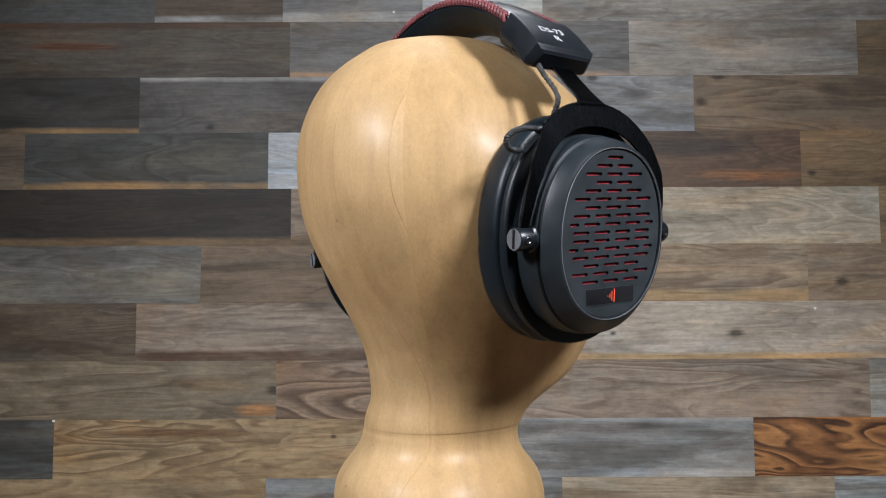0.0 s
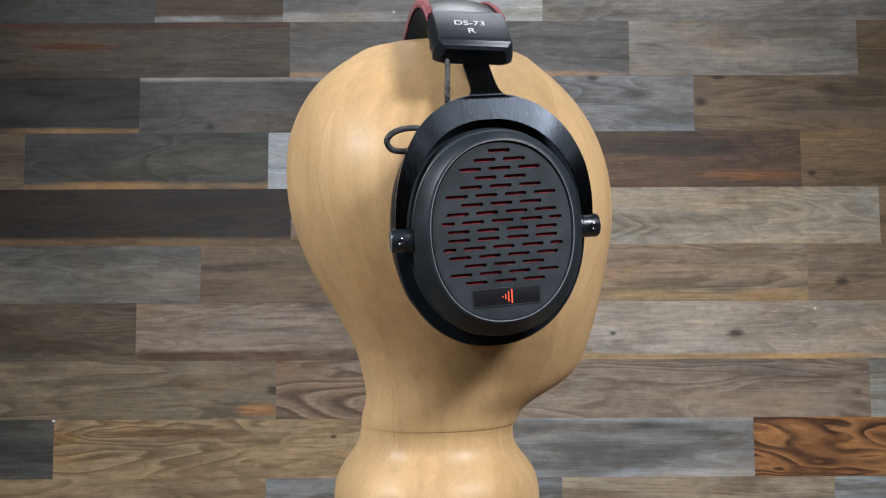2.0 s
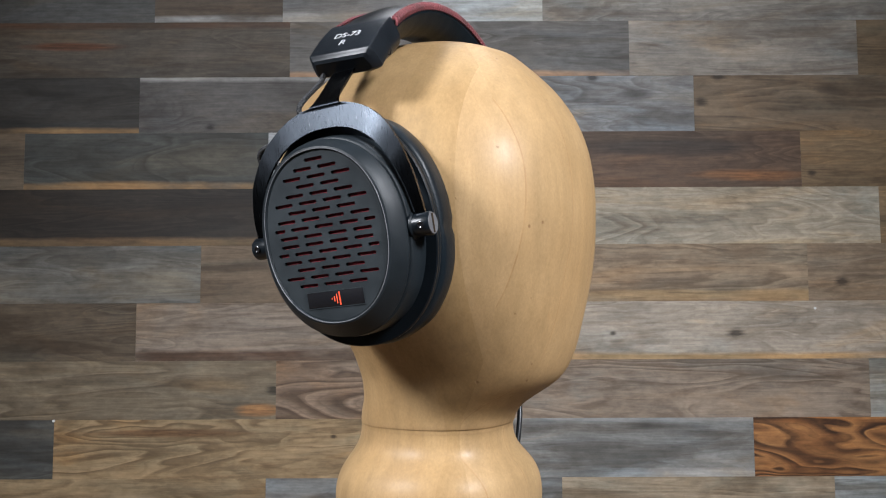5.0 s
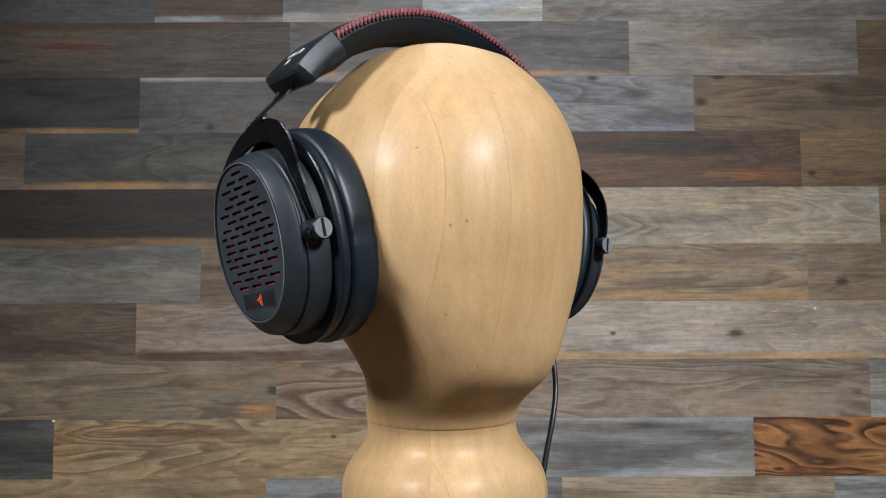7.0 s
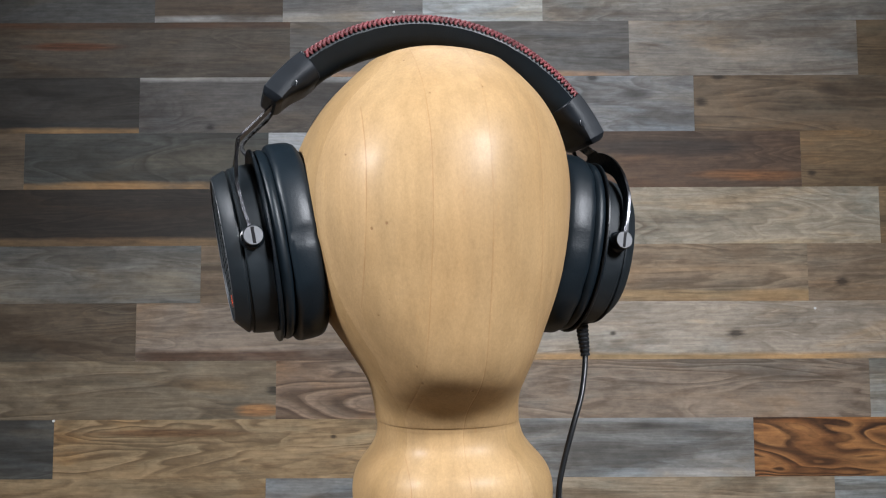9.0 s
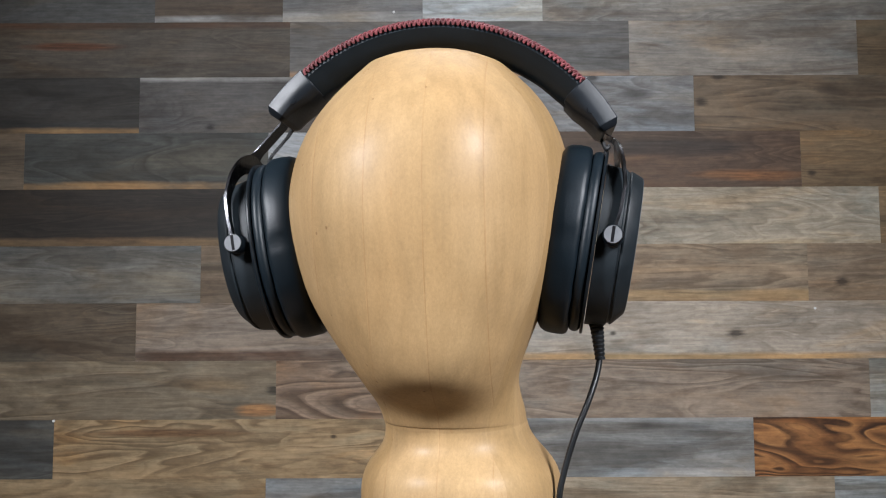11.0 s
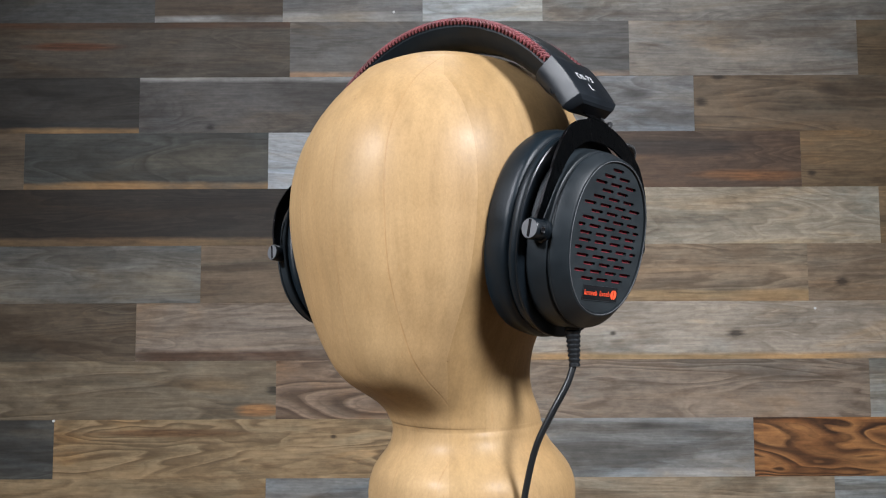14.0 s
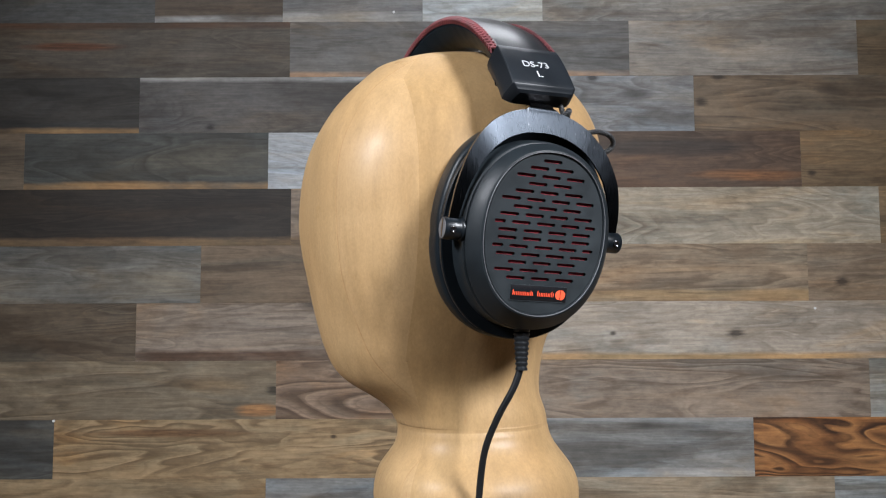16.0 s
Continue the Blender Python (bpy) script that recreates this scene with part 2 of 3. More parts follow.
M_HEAD = head_wood()
M_CUP = grainy("matt_black_plastic", (0.0038, 0.0058, 0.0078), 0.32, spec=0.26, scale=1400.0)
M_SHELL = grainy("satin_charcoal_shell", (0.0072, 0.0102, 0.0125), 0.48, spec=0.23, scale=1500.0)
M_FACE = grainy("charcoal_plastic", (0.0148, 0.0186, 0.0210), 0.52, spec=0.22, scale=1600.0)
M_LEATHER = grainy("black_leatherette", (0.0036, 0.0070, 0.0100), 0.42, spec=0.22, scale=700.0, strength=0.35)
M_COVER = grainy("glossy_black_leatherette", (0.006, 0.0075, 0.009), 0.33, spec=0.45, scale=800.0, strength=0.2)
M_YOKE = brushed_black()
M_EDGE = grainy("worn_metal_edge", (0.11, 0.11, 0.12), 0.25, metal=1.0, scale=3000.0, amount=0.75)
M_KNOB = grainy("dark_grey_plastic", (0.085, 0.088, 0.095), 0.5, scale=1200.0)
M_CAP = grainy("satin_black_plastic", (0.0065, 0.0085, 0.011), 0.38, spec=0.22, scale=1300.0)
M_RED = grainy("dark_red_cloth", (0.20, 0.009, 0.018), 0.85, scale=2200.0, amount=0.5, strength=0.6)
M_THREAD = grainy("red_thread", (0.105, 0.019, 0.022), 0.6, scale=2500.0, amount=0.5, strength=0.5)
M_CORD = grainy("grey_braid", (0.007, 0.0075, 0.0085), 0.6, scale=2600.0, amount=0.8, strength=0.8)
M_CABLE = grainy("black_rubber_cable", (0.0060, 0.0070, 0.0080), 0.40, spec=0.32, scale=900.0)
M_INK = plain_paint("pale_grey_ink", (0.34, 0.35, 0.36), 0.6)
M_ORANGE = plain_paint("orange_ink", (0.75, 0.07, 0.02), 0.55)
M_GLOSS = grainy("gloss_black_panel", (0.006, 0.006, 0.007), 0.22, scale=300.0)
M_WHITE = plain_paint("grey_wall_paint", (0.28, 0.28, 0.28))
M_FLOOR = plank_wood("oak_floor", (0.26, 0.17, 0.10), (0.16, 0.10, 0.06), (0.34, 0.24, 0.15))
M_TABLE = plank_wood("table_oak", (0.30, 0.20, 0.12), (0.18, 0.11, 0.07), (0.38, 0.27, 0.17))
M_DARKGAP = plain_paint("dark_backing", (0.05, 0.045, 0.04))
M_NAIL = plain_paint("pale_filler", (0.5, 0.5, 0.49))
M_LAMP = glow("lamp_diffuser", (0.90, 0.93, 1.0), 12.0)


# ---- mesh helpers ----
def part(name, bm, material, parent=None, label="", smooth=True, place=None, crease=38):
    me = bpy.data.meshes.new(name)
    bmesh.ops.recalc_face_normals(bm, faces=bm.faces)
    bm.to_mesh(me)
    bm.free()
    me.materials.append(material)
    if smooth:
        me.shade_smooth()
        me.set_sharp_from_angle(angle=radians(crease))
    ob = new(name, me)
    if place is not None:
        ob.matrix_basis = place
    ob.parent = parent
    if label:
        tagged(ob, label)
    return ob


def rings_mesh(bm, rings, cap_start=True, cap_end=True, closed=False):
    """Skin a list of rings (equal numbers of points) into bm."""
    rows = [[bm.verts.new(p) for p in r] for r in rings]
    pairs = list(zip(rows, rows[1:])) + ([(rows[-1], rows[0])] if closed else [])
    for a, b in pairs:
        n = len(a)
        for i in range(n):
            bm.faces.new((a[i], a[(i + 1) % n], b[(i + 1) % n], b[i]))
    if not closed:
        if cap_start:
            bm.faces.new(rows[0])
        if cap_end:
            bm.faces.new(rows[-1])
    return rows


def oval(a, b, w, n=72, e=2.15, du=0.0, dv=0.0):
    out = []
    for i in range(n):
        t = 2 * math.pi * i / n
        c, s = math.cos(t), math.sin(t)
        out.append((du + a * math.copysign(abs(c) ** (2 / e), c), dv + b * math.copysign(abs(s) ** (2 / e), s), w))
    return out


def oval_body(profile, n=72, e=2.15, closed=False, dv=0.0):
    bm = bmesh.new()
    rings_mesh(bm, [oval(a, b, w, n, e, 0.0, dv) for w, a, b in profile], closed=closed)
    return bm


def box(bm, x0, x1, y0, y1, z0, z1, bevel=0.0):
    vs = [bm.verts.new((x, y, z)) for x in (x0, x1) for y in (y0, y1) for z in (z0, z1)]
    fs = [bm.faces.new([vs[i] for i in f]) for f in ((0, 1, 3, 2), (4, 6, 7, 5), (0, 4, 5, 1), (2, 3, 7, 6), (0, 2, 6, 4), (1, 5, 7, 3))]
    if bevel:
        es = list({e for f in fs for e in f.edges})
        bmesh.ops.bevel(bm, geom=es, offset=bevel, segments=2, affect="EDGES", profile=0.5)
    return bm


def tube(bm, pts, radius, n=10, flare=None):
    """A round tube through pts; flare gives a radius for each point."""
    pts = [Vector(p) for p in pts]
    rings, side = [], None
    for i, p in enumerate(pts):
        d = (pts[min(i + 1, len(pts) - 1)] - pts[max(i - 1, 0)]).normalized()
        ref = side if side is not None else (Vector((1, 0, 0)) if abs(d.x) < 0.9 else Vector((0, 1, 0)))
        side = (ref - d * ref.dot(d)).normalized()
        up = d.cross(side)
        r = flare[i] if flare else radius
        rings.append([p + (side * math.cos(a) + up * math.sin(a)) * r for a in [2 * math.pi * k / n for k in range(n)]])
    rings_mesh(bm, rings)
    return bm


def smooth_path(knots, steps=8):
    """Points of a Catmull-Rom curve through knots."""
    k = [Vector(p) for p in knots]
    k = [2 * k[0] - k[1]] + k + [2 * k[-1] - k[-2]]
    out = []
    for i in range(1, len(k) - 2):
        for s in range(steps):
            t = s / steps
            out.append(0.5 * (2 * k[i] + (k[i + 1] - k[i - 1]) * t + (2 * k[i - 1] - 5 * k[i] + 4 * k[i + 1] - k[i + 2]) * t * t
                              + (3 * k[i] - k[i - 1] - 3 * k[i + 1] + k[i + 2]) * t ** 3))
    out.append(k[-2])
    return out


def rope(bm, pts, radius, turns_per_m=260.0, strands=3):
    """Twisted cord: round strands wound about the line pts (mm)."""
    pts = [Vector(p) for p in pts]
    for k in range(strands):
        out, run, side = [], 0.0, None
        for i, q in enumerate(pts):
            d = (pts[min(i + 1, len(pts) - 1)] - pts[max(i - 1, 0)]).normalized()
            ref = side if side is not None else (Vector((1, 0, 0)) if abs(d.x) < 0.9 else Vector((0, 1, 0)))
            side = (ref - d * ref.dot(d)).normalized()
            run += (q - pts[i - 1]).length if i else 0.0
            a = 2 * math.pi * (k / strands + run * 0.001 * turns_per_m)
            out.append(q + (side * math.cos(a) + d.cross(side) * math.sin(a)) * radius * 0.55)
        tube(bm, out, radius * 0.56, 6)
    return bm


def text_mesh(body, size, place, material, parent, name="lettering", label="", thick=0.00012):
    cu = bpy.data.curves.new(name, "FONT")
    cu.body, cu.size, cu.align_x, cu.align_y, cu.extrude = body, size, "CENTER", "CENTER", thick
    tmp = new(name, cu)
    me = bpy.data.meshes.new_from_object(tmp.evaluated_get(bpy.context.evaluated_depsgraph_get()))
    bpy.data.objects.remove(tmp)
    bpy.data.curves.remove(cu)
    me.materials.clear()
    me.materials.append(material)
    ob = new(name, me)
    ob.matrix_basis = place
    ob.parent = parent
    if label:
        tagged(ob, label)
    return ob


# ---- the turning head ----
MM = 0.001
# depth below the crown, middle across, half width, front, back (mm)
HEAD_LEVELS = [
    (0.0, -12.0, 0.0, 8.0, 8.0), (1.5, -12.0, 19.0, -14.0, 30.0), (6.0, -11.5, 37.0, -33.0, 53.0), (14.0, -10.0, 51.0, -50.0, 74.5),
    (26.0, -10.0, 64.4, -65.0, 90.5), (44.0, -11.8, 79.2, -80.0, 102.5), (68.0, -13.8, 89.0, -92.2, 110.0), (95.0, -16.0, 94.0, -97.4, 110.3),
    (122.0, -16.2, 90.8, -98.8, 104.5), (147.0, -16.0, 84.5, -95.5, 93.5), (168.0, -15.2, 76.0, -91.5, 80.0), (185.0, -13.0, 66.5, -88.0, 70.5),
    (198.0, -11.0, 59.5, -84.0, 64.5), (208.0, -9.5, 54.0, -80.0, 61.5), (216.0, -8.0, 50.0, -74.5, 60.0), (220.0, -7.5, 49.0, -69.5, 59.0), (224.0, -7.0, 48.0, -62.5, 58.5), (228.0, -6.2, 47.7, -55.0, 58.0),
    (232.0, -5.5, 47.5, -48.2, 57.6), (236.0, -4.6, 47.5, -43.0, 60.3), (241.0, -3.6, 47.5, -39.5, 61.8), (250.0, -2.5, 47.0, -36.5, 61.5), (259.0, -1.0, 49.0, -37.2, 63.5),
    (266.0, -0.3, 55.0, -42.0, 69.0), (273.0, 0.0, 61.5, -49.0, 74.5), (280.0, 0.0, 65.0, -51.5, 78.0), (287.0, 0.0, 66.5, -53.0, 79.2),
    (295.0, 0.0, 66.5, -53.5, 79.0), (303.0, -0.3, 65.5, -52.5, 78.0), (311.0, -0.5, 63.0, -50.0, 75.5), (320.0, -0.5, 58.5, -45.5, 71.0),
    (330.5, -0.5, 53.0, -40.0, 65.5)]
CROWN = 171.3
HEAD_YAW = -6.1
LEAN = 0.04


def head_section(depth):
    k = math.sqrt(depth)
    for a, b in zip(HEAD_LEVELS, HEAD_LEVELS[1:]):
        if depth <= b[0] + 1e-6:
            f = (k - math.sqrt(a[0])) / (math.sqrt(b[0]) - math.sqrt(a[0]))
            return [p + (q - p) * f for p, q in zip(a[1:], b[1:])]
    return list(HEAD_LEVELS[-1][1:])


def mannequin_head():
    """Faceless wooden head with chin, neck and a turned base; z 0 at the base."""
    bm = bmesh.new()
    depths = [0.25, 0.8] + [1.5 * i for i in range(1, 8)] + [12 + 3.0 * i for i in range(0, 103)] + [322, 325, 328, 330.5] + [245.2, 245.9, 246.5, 247.1, 247.8, 248.6]
    depths = sorted(set(depths))
    raw = [head_section(d) for d in depths]
    # soften the joins between levels
    for turn in range(30):
        raw = [raw[i] if i in (0, len(raw) - 1) or (turn > 3 and (depths[i] > 190 or depths[i] < 12)) else
               [(p + 2 * q + r) / 4 for p, q, r in zip(raw[i - 1], raw[i], raw[i + 1])] for i in range(len(raw))]
    n, rings = 120, []
    ca, sa = math.cos(radians(HEAD_YAW)), math.sin(radians(HEAD_YAW))
    for d, (xc, w, yf, yb) in zip(depths, raw):
        yc = yf + 0.55 * (yb - yf)
        ring = []
        for i in range(n):
            t = 2 * math.pi * i / n
            c, s = math.cos(t), math.sin(t)
            low = min(1.0, max(0.0, (d - 115) / 35)) * min(1.0, max(0.0, (225 - d) / 25))
            e = 2 / (2.26 + 0.1 * low) if s < 0 else 2 / (2.08 - 0.2 * low)
            x = xc + w * math.copysign(abs(c) ** e, c) + (3.0 * low * abs(s) if s < 0 else 0.0)
            y = yc - (yc - yf) * abs(s) ** e if s < 0 else yc + (yb - yc) * abs(s) ** e
            # shallow tool marks of the hand-shaped surface
            k = 0.5 * noise.noise(Vector((x * 0.03, y * 0.03, d * 0.03))) - 0.02 * math.exp(-((d - 247.0) / 0.7) ** 2) + (0.03 if d > 247 else 0.0) * max(0.0, 1 - (d - 247) / 16)
            # the skull leans a little forward
            y, d2 = y - LEAN * max(0.0, 150 - d), d - LEAN * (y - 4) * min(1.0, max(0.0, (190 - d) / 120))
            ring.append(((ca * x - sa * y) * MM + k * MM * c, (sa * x + ca * y) * MM + k * MM * s, (330.5 - d2) * MM))
        rings.append(ring)
    rings_mesh(bm, rings)
    return tagged(part("mannequin_head", bm, M_HEAD), "faceless varnished pale wooden mannequin head with turned neck and base", "mannequin head")


# ---- headphones (mm in their own space, forward is -y, the wearer's left is +x) ----
MID_X = -16.7


BAND_C = (-13.2, 54.6)     # middle of the headband's arc, x and z
BAND_Y = 8.4
BAND_TILT = 85.9


def on_band(deg, r, y):
    """A point on the headband: degrees from its top towards the wearer's left, radius, y."""
    a = radians(BAND_TILT - deg)
    return (BAND_C[0] + r * math.cos(a), y + 0.022 * deg, BAND_C[1] + r * math.sin(a))


def slab_with_slots(bm, outline, slots, w0, w1):
    """A plate between heights w0 and w1 with holes right through."""
    loops = []
    for loop in [outline] + slots:
        vs = [bm.verts.new((x, y, w1)) for x, y in loop]
        loops.append([bm.edges.new((vs[i], vs[(i + 1) % len(vs)])) for i in range(len(vs))])
    flat = bmesh.ops.triangle_fill(bm, use_beauty=True, use_dissolve=False, edges=[e for l in loops for e in l])
    faces = [g for g in flat["geom"] if isinstance(g, bmesh.types.BMFace)]
    ext = bmesh.ops.extrude_face_region(bm, geom=faces)
    bmesh.ops.translate(bm, vec=(0, 0, w0 - w1), verts=[g for g in ext["geom"] if isinstance(g, bmesh.types.BMVert)])


def stadium(cx, cy, length, high, n=5):
    r = high / 2
    out = []
    for sx, start in ((1, -90), (-1, 90)):
        for i in range(n):
            a = radians(start + 180 * i / (n - 1))
            out.append((cx + sx * (length / 2 - r) + r * math.cos(a), cy + r * math.sin(a)))
    return out


SLOT_ROWS = ["c1", "h2", "c3", "h2", "c3", "h4", "c3", "h4", "c5", "h4", "h4", "c5", "h4", "c3", "h4", "c3"]


def slot_places():
    out = []
    for i, code in enumerate(SLOT_ROWS):
        v = 37.3 - 4.18 * i
        n = int(code[1])
        for k in range(n):
            u = (k - (n - 1) / 2) * 14.5
            if n == 5 and k in (0, 4):
                out.append((math.copysign(26.6, u), v, 6.5))
            else:
                out.append((u, v, 11.0))
    return out


def scaled(bm):
    bmesh.ops.scale(bm, vec=(MM, MM, MM), verts=bm.verts)
    return bm


def yoke_mesh(end):
    """Flat metal fork: a band over the cup from pivot to pivot, and the stem that ends at the point end."""
    bm = bmesh.new()

    def band_w(v):
        return float(np.interp(v, [-9, -3, 12, 29, 45, 60, 70], [-15.3, -15, -12.6, -11.8, -14.5, -19.0, -22.5]))
    rings = []
    for i in range(73):
        th = radians(-4 + 188 * i / 72)
        c, s = math.cos(th), math.sin(th)
        k = max(0.0, s) ** 0.8
        cc, ss = math.copysign(abs(c) ** 0.87, c), math.copysign(abs(s) ** 0.87, s)
        o = (cc * (50.5 + 0.5 * k), ss * 69.0 - 3.3 if s > 0 else s * 50 - 3.3)
        n = (cc * (45.8 - 3.2 * k), ss * 56.3 - 3.3 if s > 0 else s * 50 - 3.3)
        ring = []
        for p, dw in ((o, 0.9), (n, 0.9), (n, -0.9), (o, -0.9)):
            ring.append((p[0], p[1], band_w(p[1]) + dw))
        rings.append(ring)
    rings_mesh(bm, rings)
    st = []
    mid = Vector((end.x * 0.12, 66.5, band_w(66.5)))
    path = smooth_path([(0, 63.2, band_w(63.2)), tuple(mid), tuple(mid.lerp(end, 0.5)), tuple(end)], 6)
    for j, q in enumerate(path):
        f = j / (len(path) - 1)
        half = 6.8 + 8.0 * max(0.0, 1 - f * 1.9) ** 2.0
        st.append([(q.x + half, q.y, q.z + 0.88), (q.x - half, q.y, q.z + 0.88), (q.x - half, q.y, q.z - 0.88), (q.x + half, q.y, q.z - 0.88)])
    rings_mesh(bm, st)
    return bm


def knob_mesh(side):
    bm = bmesh.new()
    prof = [(40.5, 6.9), (43.5, 6.9), (44.2, 5.9), (45.0, 5.9), (52.2, 6.0), (53.0, 5.5)]
    rings_mesh(bm, [[(side * u, r * math.cos(2 * math.pi * k / 28) - 3.3, -15 + r * math.sin(2 * math.pi * k / 28)) for k in range(28)] for u, r in prof])
    return bm


def ear_cup(head_set, name, place, left):
    body = bmesh.new()
    rings_mesh(body, [oval(a, b + 0.8 * k, w, 72, 2.15, 0.0, -1.6 - 2.0 * k) for w, a, b, k in [(w, a, b, min(1.0, max(0.0, (-w - 1.0) / 6.0)) if a > 35 else 0.0) for w, a, b in [
        (-23.8, 40, 48), (-23.8, 43.8, 52.0), (-16, 43.4, 51.4), (-10.6, 42.9, 50.4), (-10.2, 42.4, 49.9), (-9.9, 41.5, 49.0), (-8.7, 41.4, 48.8),
        (-8.4, 42.2, 49.5), (-7.6, 42.4, 49.6), (-6.6, 42.0, 49.0), (-1.2, 38.0, 45.6), (-0.2, 36.8, 44.7), (0.0, 35.8, 44.0), (-0.3, 34.9, 43.3), (-1.1, 34.6, 43.0), (-4.5, 34.6, 43.0)]]])
    cup = part(name, scaled(body),
        M_SHELL, head_set, place=place, crease=20)
    bm = bmesh.new()
    slots = [stadium(u, v, ln, 1.75) for u, v, ln in slot_places()]
    slab_with_slots(bm, [(p[0], p[1] - 1.6) for p in oval(34.4, 42.8, 0, 72)], slots, -2.4, -0.9)
    part("grille", scaled(bm), M_FACE, cup, "charcoal slotted grille", smooth=False)
    # added paler ring imitates the highlight along the shell's inner edge
    bm = bmesh.new()
    rings_mesh(bm, [oval(35.5 + 0.22 * math.cos(2 * math.pi * k / 6), 43.7 + 0.22 * math.cos(2 * math.pi * k / 6), 0.02 + 0.22 * math.sin(2 * math.pi * k / 6), 72, 2.15, 0.0, -1.6) for k in range(6)], closed=True)
    part("face_rim", scaled(bm), M_KNOB, cup, "thin paler ring standing in for the highlight on the grille's edge")
    bm = bmesh.new()
    rings_mesh(bm, [oval(33, 41, -3.4), oval(33, 41, -2.46)])
    part("mesh_cloth", scaled(bm), M_RED, cup, "dark red cloth behind the slots")
    # badge panel under the slots
    bm = bmesh.new()
    box(bm, -16.6, 16.6, -37.2, -29.2, -1.2, -0.62, 0.2)
    badge = part("badge", scaled(bm), M_GLOSS, cup, "gloss black badge panel")
    bm = bmesh.new()
    for x0, x1, y0, y1 in ((-16.9, 16.9, -37.6, -37.2), (16.6, 16.95, -37.2, -29.2), (-16.95, -16.6, -37.2, -29.2), (-16.9, 16.9, -29.2, -28.9)):
        box(bm, x0, x1, y0, y1, -1.0, -0.55)
    part("badge_rim", scaled(bm), M_FACE, badge)
    bm = bmesh.new()
    if left:
        # plain bars where the maker's name stands, and a split disc
        for k, h in enumerate((2.9, 2.0, 2.0, 2.0, 2.0, 2.7, 0.0, 2.9, 2.0, 2.0, 2.0, 2.9)):
            x = -15.2 + 2.07 * k
            if h:
                box(bm, x, x + 0.42, -34.6, -34.6 + h, -0.65, -0.5)
                box(bm, x + 1.0, x + 1.38, -34.6, -34.6 + min(h, 2.0), -0.65, -0.5)
        for sgn in (-1, 1):
            ring = [(12.9 + sgn * 0.25 + sgn * 2.7 * math.sin(math.pi * k / 14), -33.3 + 2.7 * math.cos(math.pi * k / 14)) for k in range(15)]
            rings_mesh(bm, [[(x, y, w) for x, y in ring] for w in (-0.65, -0.5)])
    else:
        for k, h in enumerate((0.6, 2.2, 4.2)):
            x = -2.2 + 1.45 * k
            box(bm, x, x + 0.5, -33.2 - h / 2 - 0.25 * k, -33.2 + h / 2 + 0.1 * k, -0.65, -0.5)
        box(bm, 2.3, 2.9, -36.6, -29.8, -0.65, -0.5)
    part("badge_mark", scaled(bm), M_ORANGE, badge, "orange printed mark", smooth=False)
    part("flange", scaled(oval_body([(-26.2, 44, 52), (-26.2, 49.6, 59.8), (-25.7, 50.2, 60.4), (-24.7, 50.2, 60.4), (-24.2, 49.6, 59.8), (-24.2, 43.5, 50)], dv=-2.6)), M_CUP, cup)
    part("cushion_base", scaled(oval_body([(-26.2, 40, 48), (-26.3, 46.4, 57.0), (-27.6, 48.3, 59.0), (-30.0, 49.1, 59.8), (-32.4, 48.4, 59.0), (-34.0, 46.2, 56.8), (-34.2, 40, 48)], dv=-2.6)), M_LEATHER, cup)
    # the soft pad, a ring with a few creases
    bm = bmesh.new()
    prof = [(-33.6, 45.5, 54.0), (-34.4, 47.6, 56.6), (-35.8, 48.6, 57.9), (-38.0, 49.0, 58.4), (-43.0, 49.1, 58.6), (-48.5, 48.7, 58.1), (-51.6, 47.4, 56.6), (-53.4, 44.8, 53.8), (-53.9, 42.0, 51.0),
            (-53.6, 36.0, 44.6), (-51.0, 31.0, 39.5), (-44.0, 29.0, 37.5), (-34.0, 29.0, 37.5)]
    rings = []
    for w, a, b in prof:
        ring = []
        for i, (u, v, ww) in enumerate(oval(a + 0.4, b + 4.0, w, 96, 2.15, 0.0, -2.6)):
            k = noise.noise(Vector((u * 0.07, v * 0.07, w * 0.05 + (9 if left else 0))))
            crease = -1.3 * math.exp(-((v + 8) / 2.6) ** 2) * (1 if u > 0 else 0.5) * (1 if -52 < w < -36 else 0)
            ring.append((u * (1 + 0.010 * k + crease / 50), v * (1 + 0.010 * k), ww + 0.7 * k))
        rings.append(ring)
    rings_mesh(bm, rings, closed=True)
    part("ear_pad", scaled(bm), M_LEATHER, cup, "soft black leatherette ear pad")
    yoke = part("yoke", scaled(yoke_mesh(place.inverted() @ (Vector(on_band(59.5 if left else -59.5, 129.0, BAND_Y)) * MM) / MM)), M_YOKE, cup, "glossy black metal fork with worn edges", crease=30)
    yoke.data.materials.append(M_EDGE)
    for face in yoke.data.polygons:
        if abs(face.normal.z) < 0.5:
            face.material_index = 1
    for side in (1, -1):
        knob = part("pivot_knob", scaled(knob_mesh(side)), M_CUP, cup)
        bm = bmesh.new()
        rings_mesh(bm, [[(side * u, 5.3 * math.cos(2 * math.pi * k / 28) - 3.3, -15 + 5.3 * math.sin(2 * math.pi * k / 28)) for k in range(28)] for u in (52.7, 53.2)])
        part("pivot_disc", scaled(bm), M_KNOB, knob, "dark grey slotted disc")
        bm = bmesh.new()
        box(bm, side * 53.1 - 0.25, side * 53.1 + 0.25, -7.9, 1.6, -15.9, -14.1)
        part("disc_slot", scaled(bm), M_GLOSS, knob)
        bm = bmesh.new()
